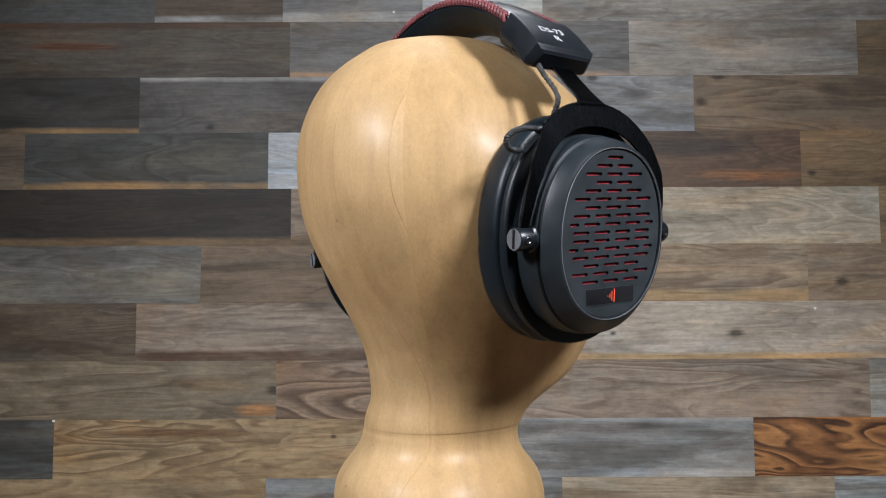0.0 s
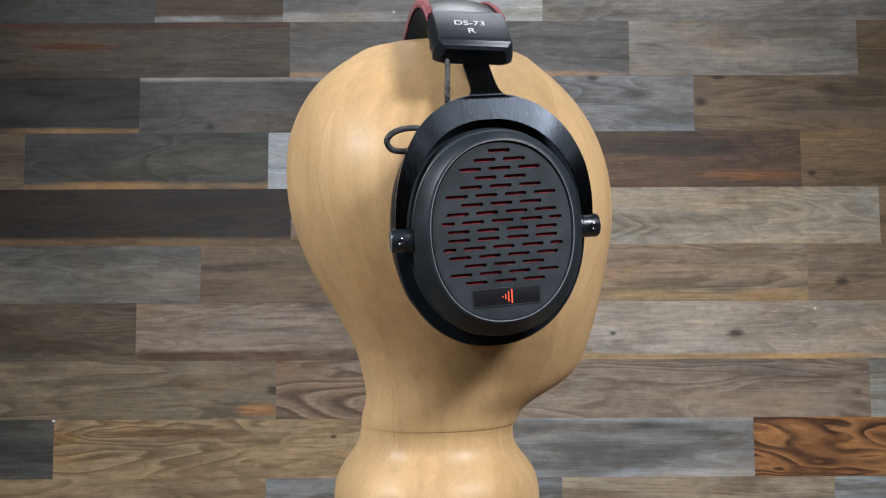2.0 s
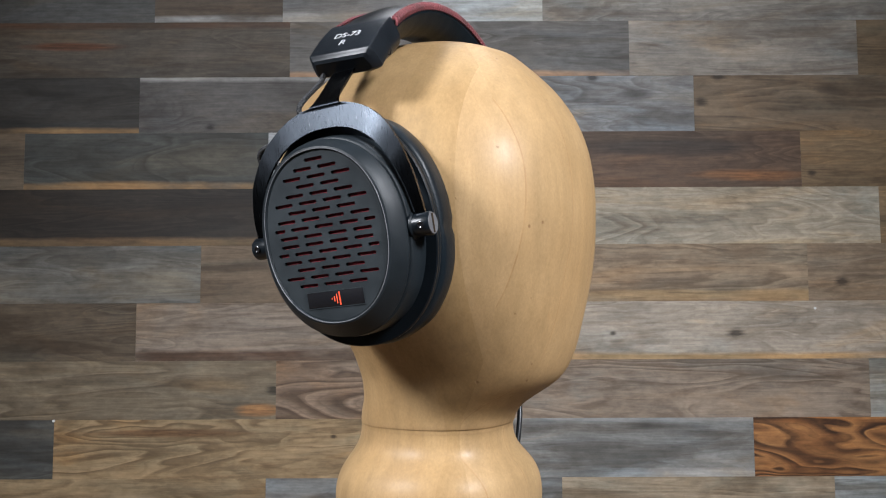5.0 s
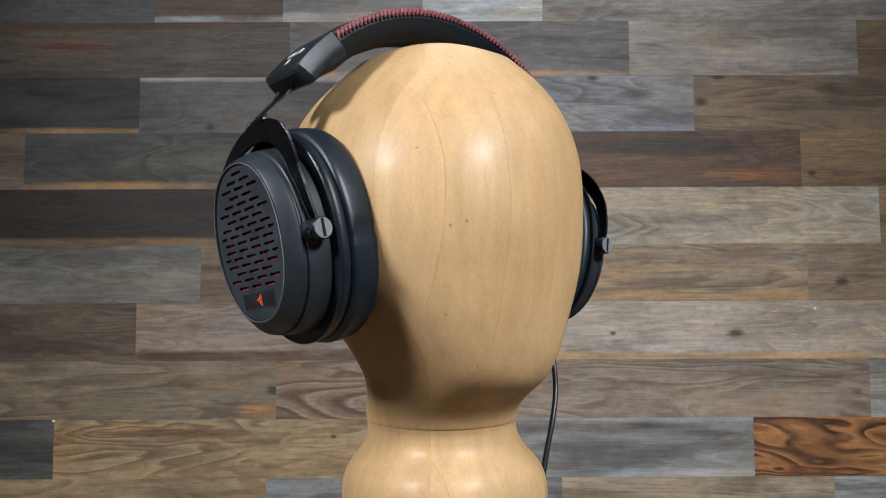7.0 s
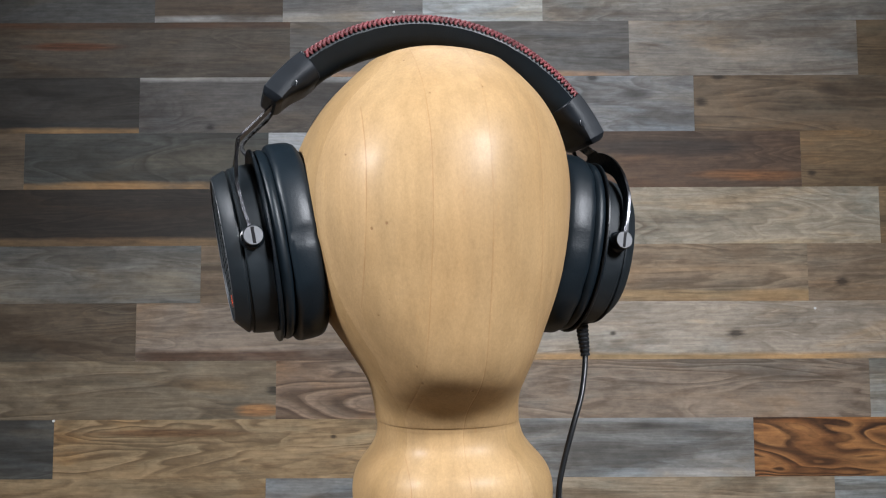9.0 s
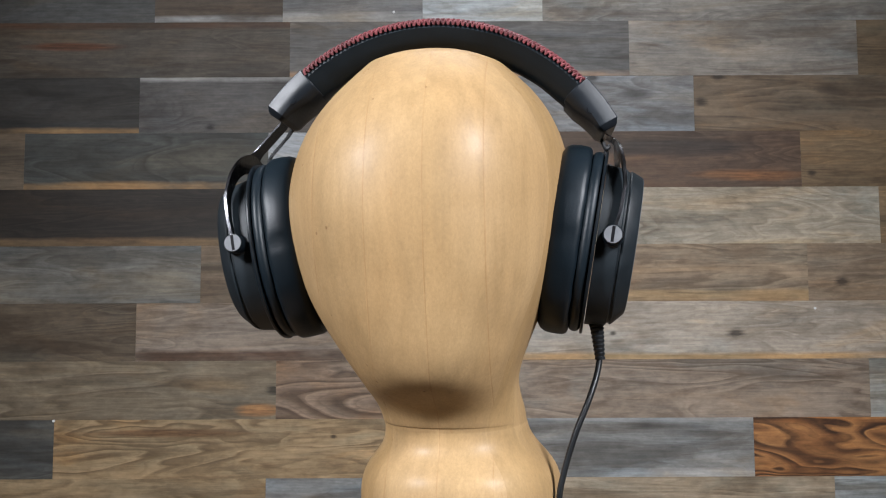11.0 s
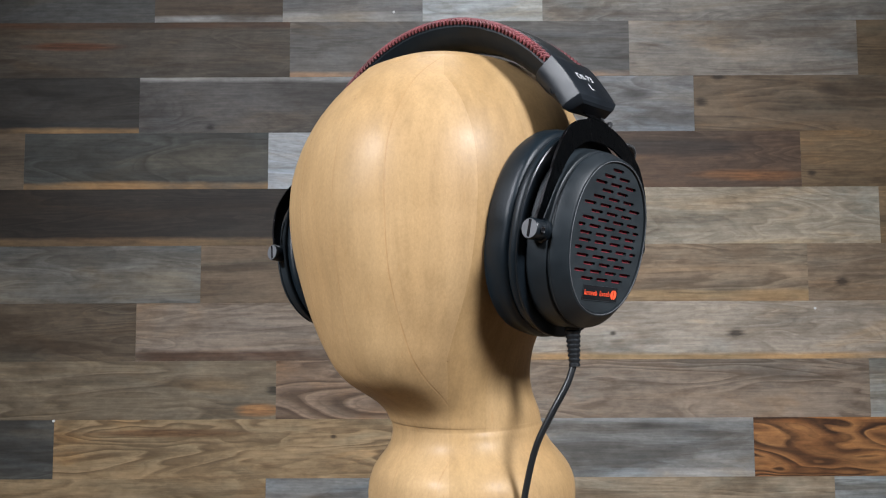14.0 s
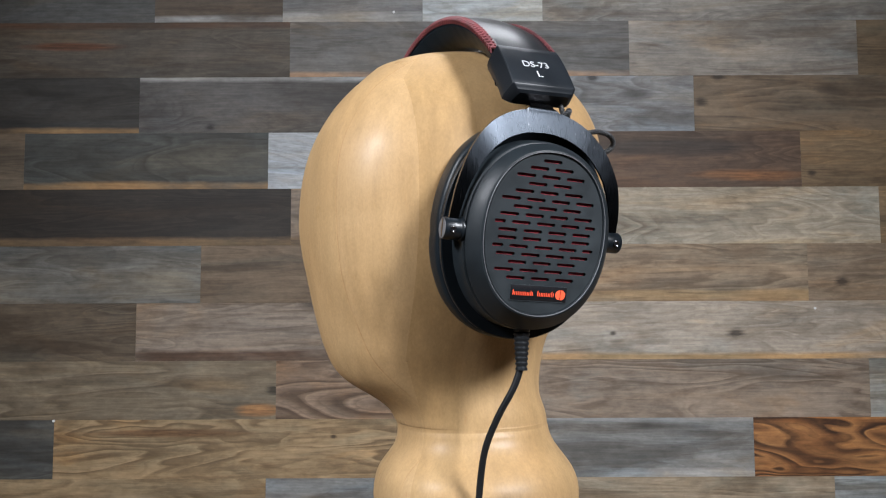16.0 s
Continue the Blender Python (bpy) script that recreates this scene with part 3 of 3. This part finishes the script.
        rings_mesh(bm, [[(side * 49 + r * math.cos(2 * math.pi * k / 16), r * math.sin(2 * math.pi * k / 16) - 3.3, w) for k in range(16)] for w, r in ((-9.6, 1.9), (-8.7, 1.9), (-8.5, 1.5), (-8.9, 0.9), (-9.0, 0.4))])
        part("screw", scaled(bm), M_GLOSS, knob)
    return cup


def cap_part(head_set, sign, letter):
    # cross-section: half width and radius, all round
    def ring(deg, grow, drop):
        thin = 5.0 * min(1.0, max(0.0, (deg - 48.5) / 8.0))
        side = [(18.7, 138.7), (19.3, 138.5), (19.7, 138.0), (20.6, 134.0), (21.2, 130.5), (21.5, 128.0), (21.2, 125.6), (20.0, 122.8 + 0.4 * thin), (17.6, 120.5 + 0.7 * thin), (13.5, 119.0 + thin)]
        pts = [(-side[0][0] + drop, side[0][1])] + [(y - drop, r) for y, r in side] + [(drop - y, r) for y, r in side[:0:-1]]
        return [on_band(sign * deg, 130.5 + (r - 130.5) * grow, BAND_Y + y) for y, r in pts]
    bm = bmesh.new()
    rows = [(43.9, 0.97, 0.5), (44.2, 1.0, 0.0)] + [(44.2 + 1.5 * i, 1.0, 0.0) for i in range(1, 9)] + [(57.5, 1.0, 0.0), (57.75, 0.98, 0.3), (58.1, 0.90, 1.0), (58.8, 0.80, 2.2), (59.3, 0.62, 4.2)]
    rings_mesh(bm, [ring(*r) for r in rows])
    cap = part("end_cap", scaled(bm), M_CAP, head_set, "satin black plastic headband end with printed letters", crease=24)
    for y, s in ((-21.15, -1), (21.15, 1)):
        bm = bmesh.new()
        x, yy, z = on_band(sign * 52.0, 126.5, BAND_Y + y)
        rings_mesh(bm, [[(x + r * math.cos(2 * math.pi * k / 16), yy + s * d, z + r * math.sin(2 * math.pi * k / 16)) for k in range(16)] for d, r in ((-1.0, 2.5), (0.12, 2.5), (0.16, 2.2), (-0.9, 2.0), (-0.95, 0.9), (-0.6, 0.7), (-0.6, 0.2))])
        part("cap_screw", scaled(bm), M_GLOSS, cap)
    out = Vector(on_band(sign * 52.0, 1, 0)) - Vector(on_band(sign * 52.0, 0, 0))
    right = Vector((0, -1, 0)) if sign < 0 else Vector((0, 1, 0))
    up = out.cross(right)
    for body, size, deg in (("DS-73", 6.8, 50.8), (letter, 6.6, 54.1)):
        m = Matrix((right, up, out)).transposed().to_4x4()
        m.translation = Vector(on_band(sign * deg, 138.85, BAND_Y + (1.0 if sign < 0 else -0.8))) * MM
        text_mesh(body, size * MM * (1.1 if body == letter else 1.0), m, M_INK, cap, label="pale grey printed lettering")
    return cap


def headphones():
    hp = new("headphones")
    tagged(hp, "black over-ear headphones with red-stitched headband on the wooden head", "headphones")

    def cup_pose(side):
        fwd = Vector((0, -1, 0))
        w = Vector((side, 0, 0))
        u = fwd if side < 0 else -fwd
        m = Matrix((u, Vector((0, 0, 1)), w)).transposed().to_4x4()
        toe = pose(0, 0, 0, 0, 2.2 if side < 0 else -3.2, 0)
        tilt = pose(0, 0, 0, 9.8, 0, 0)
        roll = pose(0, 0, 0, 0, 0, 4.8 if side < 0 else -3.6)
        middle = Vector((-149.0, -0.4, 36.6)) if side < 0 else Vector((118.1, 3.0, 38.2))
        return Matrix.Translation(middle * MM) @ m @ toe @ tilt @ roll
    right = ear_cup(hp, "ear_cup", cup_pose(-1), False)
    left = ear_cup(hp, "ear_cup", cup_pose(1), True)

    # padded headband
    bm = bmesh.new()
    rings = []
    for i in range(73):
        d = -44.6 + 89.2 * i / 72
        pts = []
        for k in range(9):          # domed outer cover
            f = -1 + 2 * k / 8
            pts.append((19.8 * f, 135.0 + 3.4 * (1 - f * f)))
        for k in range(11):         # full underside
            f = 1 - 2 * k / 10
            pad = 12.5 * (1 - abs(f) ** 2.6) + 3.0
            pts.append((20.6 * f if abs(f) < 0.95 else 20.2 * f, 134.0 - pad - 0.5 * noise.noise(Vector((i * 0.35, k * 0.4, 0)))))
        rings.append([on_band(d, r, BAND_Y + y) for y, r in pts])
    rings_mesh(bm, rings)
    band = part("headband", scaled(bm), M_LEATHER, hp, "black padded leatherette headband")
    band.data.materials.append(M_COVER)
    for face in band.data.polygons:
        if face.index < 72 * 20 and face.index % 20 < 8:
            face.material_index = 1
    for edge in (-1, 1):
        bm = bmesh.new()
        n = 62
        for i in range(n):
            d = -43.8 + 87.6 * (i + 0.5) / n
            p0 = on_band(d - 0.75, 132.6, BAND_Y + edge * 21.0)
            p1 = on_band(d - 0.25, 135.0, BAND_Y + edge * 21.6)
            p2 = on_band(d + 0.65, 136.4, BAND_Y + edge * 20.0)
            p3 = on_band(d + 0.95, 136.6, BAND_Y + edge * 18.2)
            tube(bm, smooth_path([p0, p1, p2, p3], 3), 0.92, 6)
            q0 = on_band(d + 0.75, 132.8, BAND_Y + edge * 21.0)
            q1 = on_band(d + 0.1, 135.4, BAND_Y + edge * 21.5)
            q2 = on_band(d - 0.5, 136.6, BAND_Y + edge * 19.4)
            tube(bm, smooth_path([q0, q1, q2], 3), 0.66, 5)
        tagged(part("stitching", scaled(bm), M_THREAD, band, "red cross stitching along the edge"), kind="stuff")
    cap_part(hp, -1, "R")
    cap_part(hp, 1, "L")

    # braided leads from the headband into the cups
    def local(cup, p):
        return cup.matrix_basis @ (Vector(p) * MM) / MM
    for cup, sign, u in ((right, -1, -1), (left, 1, 1)):
        bm = bmesh.new()
        y = BAND_Y + 14.0
        du, dv = (4.4, 4.4) if sign < 0 else (5.0, 12.0)
        knots = [Vector(on_band(sign * 58, 128.5, y)), Vector(on_band(sign * 62, 128.0, y + 0.5)), local(cup, (u * 18.5, 68, -25)), local(cup, (u * 18, 58, -28.5)), local(cup, (u * 19, 50, -29))]
        rope(bm, smooth_path(knots, 14), 1.5)
        part("lead", scaled(bm), M_CORD, hp, "dark grey braided lead")
        bm = bmesh.new()
        knots = [local(cup, (u * (a - du), b + dv, c)) for a, b, c in ((33, 44, -24), (41, 46.5, -22), (50, 45.5, -24), (54.5, 41.5, -26), (52.5, 37.0, -27.5), (47, 35.5, -28), (43, 36, -28))]
        rope(bm, smooth_path(knots, 14), 1.5)
        part("lead_loop", scaled(bm), M_CORD, hp, "dark grey braided lead loop")

    # plug sleeve and cable under the left cup
    bm = bmesh.new()
    top, end = Vector((92.6, 1.0, -9.2)), Vector((94.6, -0.8, -36.2))
    pts, rad = [], []
    for i in range(41):
        f = i / 40
        pts.append(top.lerp(end, f))
        rib = 0.55 if (i // 2) % 2 == 0 and 8 < i < 39 else 0.0
        rad.append(5.1 - 1.8 * f - rib)
    tube(bm, pts, 0, 16, rad)
    sleeve = part("cable_sleeve", scaled(bm), M_CABLE, hp, "ribbed black cable sleeve")
    bm = bmesh.new()
    tube(bm, smooth_path([(94.5, -0.8, -34), (91.8, -4.6, -46), (85.6, -11.2, -62), (77.2, -15.4, -81), (69.8, -15.6, -104), (66.2, -14.7, -122), (68.0, -11.0, -140),
                          (80, -2, -153), (92, 14, -157.5), (96, 42, -158), (78, 74, -158), (40, 98, -158)], 8), 1.95, 10)
    part("cable", scaled(bm), M_CABLE, hp, "thin black rubber cable")
    return hp


head = mannequin_head()
hp = headphones()


def turntable():
    ob = new("turntable")
    tagged(ob, "round black turntable under the wooden head", "turntable")
    n = 64
    bm = bmesh.new()
    rings_mesh(bm, [[(r * math.cos(2 * math.pi * k / n), r * math.sin(2 * math.pi * k / n), z) for k in range(n)] for z, r in ((-0.012, 0.125), (-0.012, 0.128), (-0.002, 0.13), (0.0, 0.128))])
    part("plate", bm, M_CUP, ob)
    bm = bmesh.new()
    rings_mesh(bm, [[(r * math.cos(2 * math.pi * k / n), r * math.sin(2 * math.pi * k / n), z) for k in range(n)] for z, r in ((-0.03, 0.09), (-0.014, 0.085), (-0.0121, 0.08))])
    part("foot", bm, M_CUP, ob)
    return ob


disc = turntable()


# ---- room ----
def setting(name, bm, mat, label):
    return tagged(part(name, bm, mat, smooth=False), label, kind="structure")


X0, X1, Y0, CEIL = -2.0, 2.0, -2.4, 2.55
setting("floor", box(bmesh.new(), X0, X1, Y0, WALL_Y, -0.05, 0.0), M_FLOOR, "plain wooden floor of the room")
setting("ceiling", box(bmesh.new(), X0 - 0.1, X1 + 0.1, Y0 - 0.1, WALL_Y + 0.13, CEIL, CEIL + 0.1), M_WHITE, "plain grey ceiling")
setting("wall_west", box(bmesh.new(), X0 - 0.1, X0, Y0, WALL_Y, -0.05, CEIL), M_WHITE, "plain grey side wall")
setting("wall_east", box(bmesh.new(), X1, X1 + 0.1, Y0, WALL_Y, -0.05, CEIL), M_WHITE, "plain grey side wall")
setting("wall_south", box(bmesh.new(), X0 - 0.1, X1 + 0.1, Y0 - 0.1, Y0, -0.05, CEIL), M_WHITE, "plain grey wall behind the camera")
wall = setting("wall_north", box(bmesh.new(), X0 - 0.1, X1 + 0.1, WALL_Y + 0.012, WALL_Y + 0.13, -0.05, CEIL), M_DARKGAP, "wall clad in weathered mixed-tone reclaimed wood planks")


def table():
    ob = new("table")
    tagged(ob, "small plain oak stand table under the turntable", "table")
    top = TOP_Z - 0.03
    part("tabletop", box(bmesh.new(), -0.22, 0.22, -0.16, 0.16, top - 0.03, top, 0.003), M_TABLE, ob, smooth=False)
    for sx in (-1, 1):
        for sy in (-1, 1):
            part("leg", box(bmesh.new(), sx * 0.19 - 0.02, sx * 0.19 + 0.02, sy * 0.13 - 0.02, sy * 0.13 + 0.02, 0, top - 0.03, 0.002), M_TABLE, ob, smooth=False)
    ob.location = (AXIS_X, AXIS_Y, 0)
    return ob


table()


def softbox_light(m, size):
    ob = new("softbox_light")
    tagged(ob, "black softbox light with a white diffuser on a stand", "studio light", "studio lights")
    x, y, z = m.translation
    ob.location = (x, y, 0)
    rel = Matrix.Translation((-x, -y, 0)) @ m
    w, h = size[0] / 2, size[1] / 2
    bm = bmesh.new()
    rings_mesh(bm, [[(sx * w * k, sy * h * k, d) for sx, sy in ((-1, -1), (1, -1), (1, 1), (-1, 1))] for k, d in ((1.03, 0.0), (1.03, 0.03), (0.45, 0.22), (0.25, 0.24))])
    part("hood", bm, M_CUP, ob, smooth=False, place=rel)
    part("diffuser", box(bmesh.new(), -w, w, -h, h, -0.006, -0.0005), M_LAMP, ob, smooth=False, place=rel)
    back = rel @ Vector((0, 0, 0.23))
    bm = bmesh.new()
    tube(bm, [(back.x, back.y, 0.25), (back.x, back.y, back.z - 0.02), tuple(back)], 0.012, 10)
    part("pole", bm, M_CUP, ob)
    for k in range(3):
        a = radians(30 + 120 * k)
        bm = bmesh.new()
        tube(bm, [(back.x, back.y, 0.55), (back.x + 0.38 * math.cos(a), back.y + 0.38 * math.sin(a), 0.01)], 0.009, 8)
        part("leg", bm, M_CUP, ob)
    return ob


for m, size in zip(SOFTBOXES, SOFT_SIZES):
    softbox_light(m, size)
strip = new("ceiling_light")
tagged(strip, "long ceiling light with a frosted diffuser", "ceiling light")
strip.location = STRIP
part("housing", box(bmesh.new(), -STRIP_W / 2 - 0.02, STRIP_W / 2 + 0.02, -STRIP_D / 2 - 0.02, STRIP_D / 2 + 0.02, 0.0, CEIL - STRIP[2], 0.004), M_WHITE, strip, smooth=False)
part("diffuser", box(bmesh.new(), -STRIP_W / 2, STRIP_W / 2, -STRIP_D / 2, STRIP_D / 2, -0.008, -0.0005), M_LAMP, strip, smooth=False)

# ---- the plank wall: rows 126 mm high, boards up to 1.25 m long ----
ROW = 0.1265
BASE_ROW = EYE_Z + 0.0068
GOLD, RUST, PEACH, MILK = srgb(126, 100, 68), srgb(72, 53, 39), srgb(140, 112, 88), srgb(132, 130, 126)
PLAIN = [board(98, 88, 75), board(110, 106, 100), board(84, 82, 78), board(126, 112, 94), board(70, 62, 52)]
# each row: number above the base line, then boards as (right end in metres, colour, figure, strips)
# colours of the left boards are darkened for the dimmer light on that side
PLANKS = [
    (5, [(-0.649, (84, 84, 82), 0.2, ()), (-0.36, (89, 78, 67), 0.3, ((-1, 0.012, MILK),)), (-0.044, (112, 110, 108), 0.2, ((-1, 0.020, MILK),)), (0.227, (172, 176, 176), 0.1, ()), (1.2, (132, 127, 120), 0.3, ())]),
    (4, [(-0.343, (84, 77, 68), 0.25, ((1, 0.014, RUST),)), (0.421, (102, 99, 95), 0.4, ((-1, 0.010, PEACH),)), (0.935, (136, 129, 120), 0.1, ()), (1.7, (97, 82, 62), 0.5, ())]),
    (3, [(-0.679, (56, 53, 49), 0.35, ((-1, 0.010, GOLD),)), (-0.06, (82, 79, 76), 0.3, ((1, 0.008, MILK),)), (0.564, (128, 128, 128), 0.35, ()), (1.5, (108, 92, 73), 0.45, ())]),
    (2, [(-0.933, (104, 91, 75), 0.2, ()), (-0.389, (70, 71, 67), 0.5, ((-1, 0.013, GOLD),)), (0.06, (166, 170, 174), 0.2, ()), (0.799, (90, 70, 54), 0.35, ((-1, 0.010, RUST),)), (1.7, (118, 98, 72), 0.3, ())]),
    (1, [(-0.337, (44, 37, 30), 0.45, ((-1, 0.016, srgb(92, 74, 52)),)), (0.02, (122, 108, 94), 0.3, ()), (0.969, (156, 145, 127), 0.35, ()), (1.6, (122, 102, 76), 0.3, ())]),
    (0, [(-0.535, (108, 106, 100), 0.3, ()), (0.10, (108, 92, 74), 0.35, ()), (0.805, (142, 123, 101), 0.55, ((-1, 0.024, srgb(142, 114, 80)),)), (1.6, (124, 107, 88), 0.4, ())]),
    (-1, [(-0.675, (92, 80, 65), 0.45, ()), (0.019, (130, 117, 104), 0.35, ((-1, 0.020, RUST),)), (1.05, (158, 147, 133), 0.3, ((-1, 0.013, srgb(165, 132, 92)),)), (1.8, (146, 132, 114), 0.3, ((-1, 0.013, srgb(165, 132, 92)),))]),
    (-2, [(-0.366, (116, 104, 86), 0.6, ()), (0.05, (120, 101, 84), 0.9, ()), (0.931, (136, 121, 106), 0.55, ()), (1.8, (152, 150, 142), 0.3, ())]),
    (-3, [(-0.848, (76, 76, 73), 0.3, ()), (-0.0, (144, 122, 92), 0.75, ()), (0.674, (128, 127, 124), 0.15, ((1, 0.008, MILK), (-1, 0.014, MILK))), (1.7, (150, 92, 46), 1.0, ())]),
    (-4, [(-0.386, (142, 121, 92), 0.6, ()), (0.256, (126, 126, 124), 0.2, ()), (0.846, (156, 140, 118), 0.35, ()), (1.7, (146, 149, 147), 0.3, ())]),
]
KNOTS = [(-0.520, 0.399, 0.01), (0.337, 0.508, 0.012), (0.619, 0.511, 0.014), (0.579, 0.453, 0.016), (0.879, 0.049, 0.015), (0.642, -0.064, 0.018), (-0.371, -0.183, 0.016), (0.822, 0.290, 0.01), (-0.240, -0.283, 0.006), (0.372, -0.063, 0.007)]   # x, height over the eye line, radius
# heartwood and pale sapwood: x, height over the eye line, half length, half height, colour
PATCHES = [(-0.400, -0.226, 0.055, 0.016, srgb(152, 110, 70)), (0.690, 0.287, 0.16, 0.016, srgb(122, 84, 52)), (0.52, 0.345, 0.2, 0.022, srgb(60, 50, 42)),
           (-0.83, 0.585, 0.16, 0.014, srgb(96, 60, 38)), (-0.30, 0.135, 0.14, 0.020, srgb(98, 80, 58)),
           (-0.62, -0.275, 0.22, 0.010, srgb(104, 76, 50)), (0.48, 0.02, 0.2, 0.012, srgb(168, 138, 100))]
NAILS = [(-0.109, 0.661), (0.817, -0.010), (-0.849, -0.248)]
named = {r: boards for r, boards in PLANKS}
rng = random.Random(7)
for r in range(-8, 13):
    boards = []
    if r in named:
        xs, zc = X0, BASE_ROW + ROW * (r + 0.5)
        for xe, colour, figure, strips in named[r]:
            spots = [(kx - (xs + xe) / 2, EYE_Z + kz - zc, kr) for kx, kz, kr in KNOTS if xs < kx < xe and abs(EYE_Z + kz - zc) < ROW / 2]
            hues = [(kx - (xs + xe) / 2, EYE_Z + kz - zc, rx, rz, shade(tone, 0.72)) for kx, kz, rx, rz, tone in PATCHES if xs < kx < xe and abs(EYE_Z + kz - zc) < ROW / 2]
            mat = board(*colour, figure, strips, spots, hues)
            xs = xe
            if colour == (150, 92, 46):
                mat = plank_wood("orange_teak_plank", shade(srgb(124, 82, 48), 0.72), shade(srgb(66, 42, 26), 0.72), shade(srgb(176, 124, 76), 0.72), 1.0, count=31.0)
            boards.append((xe, mat))
    else:
        x = X0 + rng.uniform(0.2, 0.9)
        while x < X1 - 0.3:
            boards.append((x, rng.choice(PLAIN)))
            x += rng.uniform(0.5, 1.2)
    boards.append((X1, rng.choice(PLAIN)))
    z0 = BASE_ROW + ROW * r
    z1 = min(z0 + ROW, CEIL - 0.002)
    z0 = max(z0, 0.002)
    if z1 - z0 < 0.01:
        continue
    x = X0
    for xe, mat in boards:
        proud = rng.uniform(0.0, 0.0006)
        bm = bmesh.new()
        hx, hz = (xe - x) / 2 - 0.00003, (z1 - z0) / 2 - 0.00003
        box(bm, -hx, hx, 0, 0.0135, -hz, hz)
        front = [e for e in bm.edges if all(abs(v.co.y) < 1e-6 for v in e.verts)]
        bmesh.ops.bevel(bm, geom=front, offset=0.0003, segments=1, affect="EDGES")
        ob = part("plank", bm, mat, wall, smooth=False)
        ob.location = ((x + xe) / 2, WALL_Y - proud, (z0 + z1) / 2)
        x = xe
for nx, nz in NAILS:
    bm = bmesh.new()
    rings_mesh(bm, [[(nx + q * math.cos(2 * math.pi * k / 12), y, EYE_Z + nz + q * math.sin(2 * math.pi * k / 12)) for k in range(12)] for y, q in ((WALL_Y + 0.004, 0.0027), (WALL_Y - 0.0024, 0.0027), (WALL_Y - 0.003, 0.0018))])
    part("nail_head", bm, M_NAIL, wall, "pale filled nail head")


def motions():
    """The turntable, not quite level, turns clockwise seen from above at a little under 12 degrees a second."""
    drift = [(0.0, -0.24), (1.75, -0.32), (3.5, -0.10), (5.0, 0.1), (6.5, 0.20), (8.0, 0.05), (9.0, 0.05), (10.3, 0.3), (11.4, 0.55), (13.0, 0.10), (14.5, -0.35), (16.0, -0.85)]
    for thing, z in ((head, TOP_Z), (hp, EYE_Z), (disc, TOP_Z)):
        foot = pose(AXIS_X, AXIS_Y, EYE_Z, 0.05, -0.42, 0)
        walk(thing, [(t, foot @ pose(0, 0, z - EYE_Z, 0, 0, 122.514 - 11.828 * t + d)) for t, d in drift])


motions()
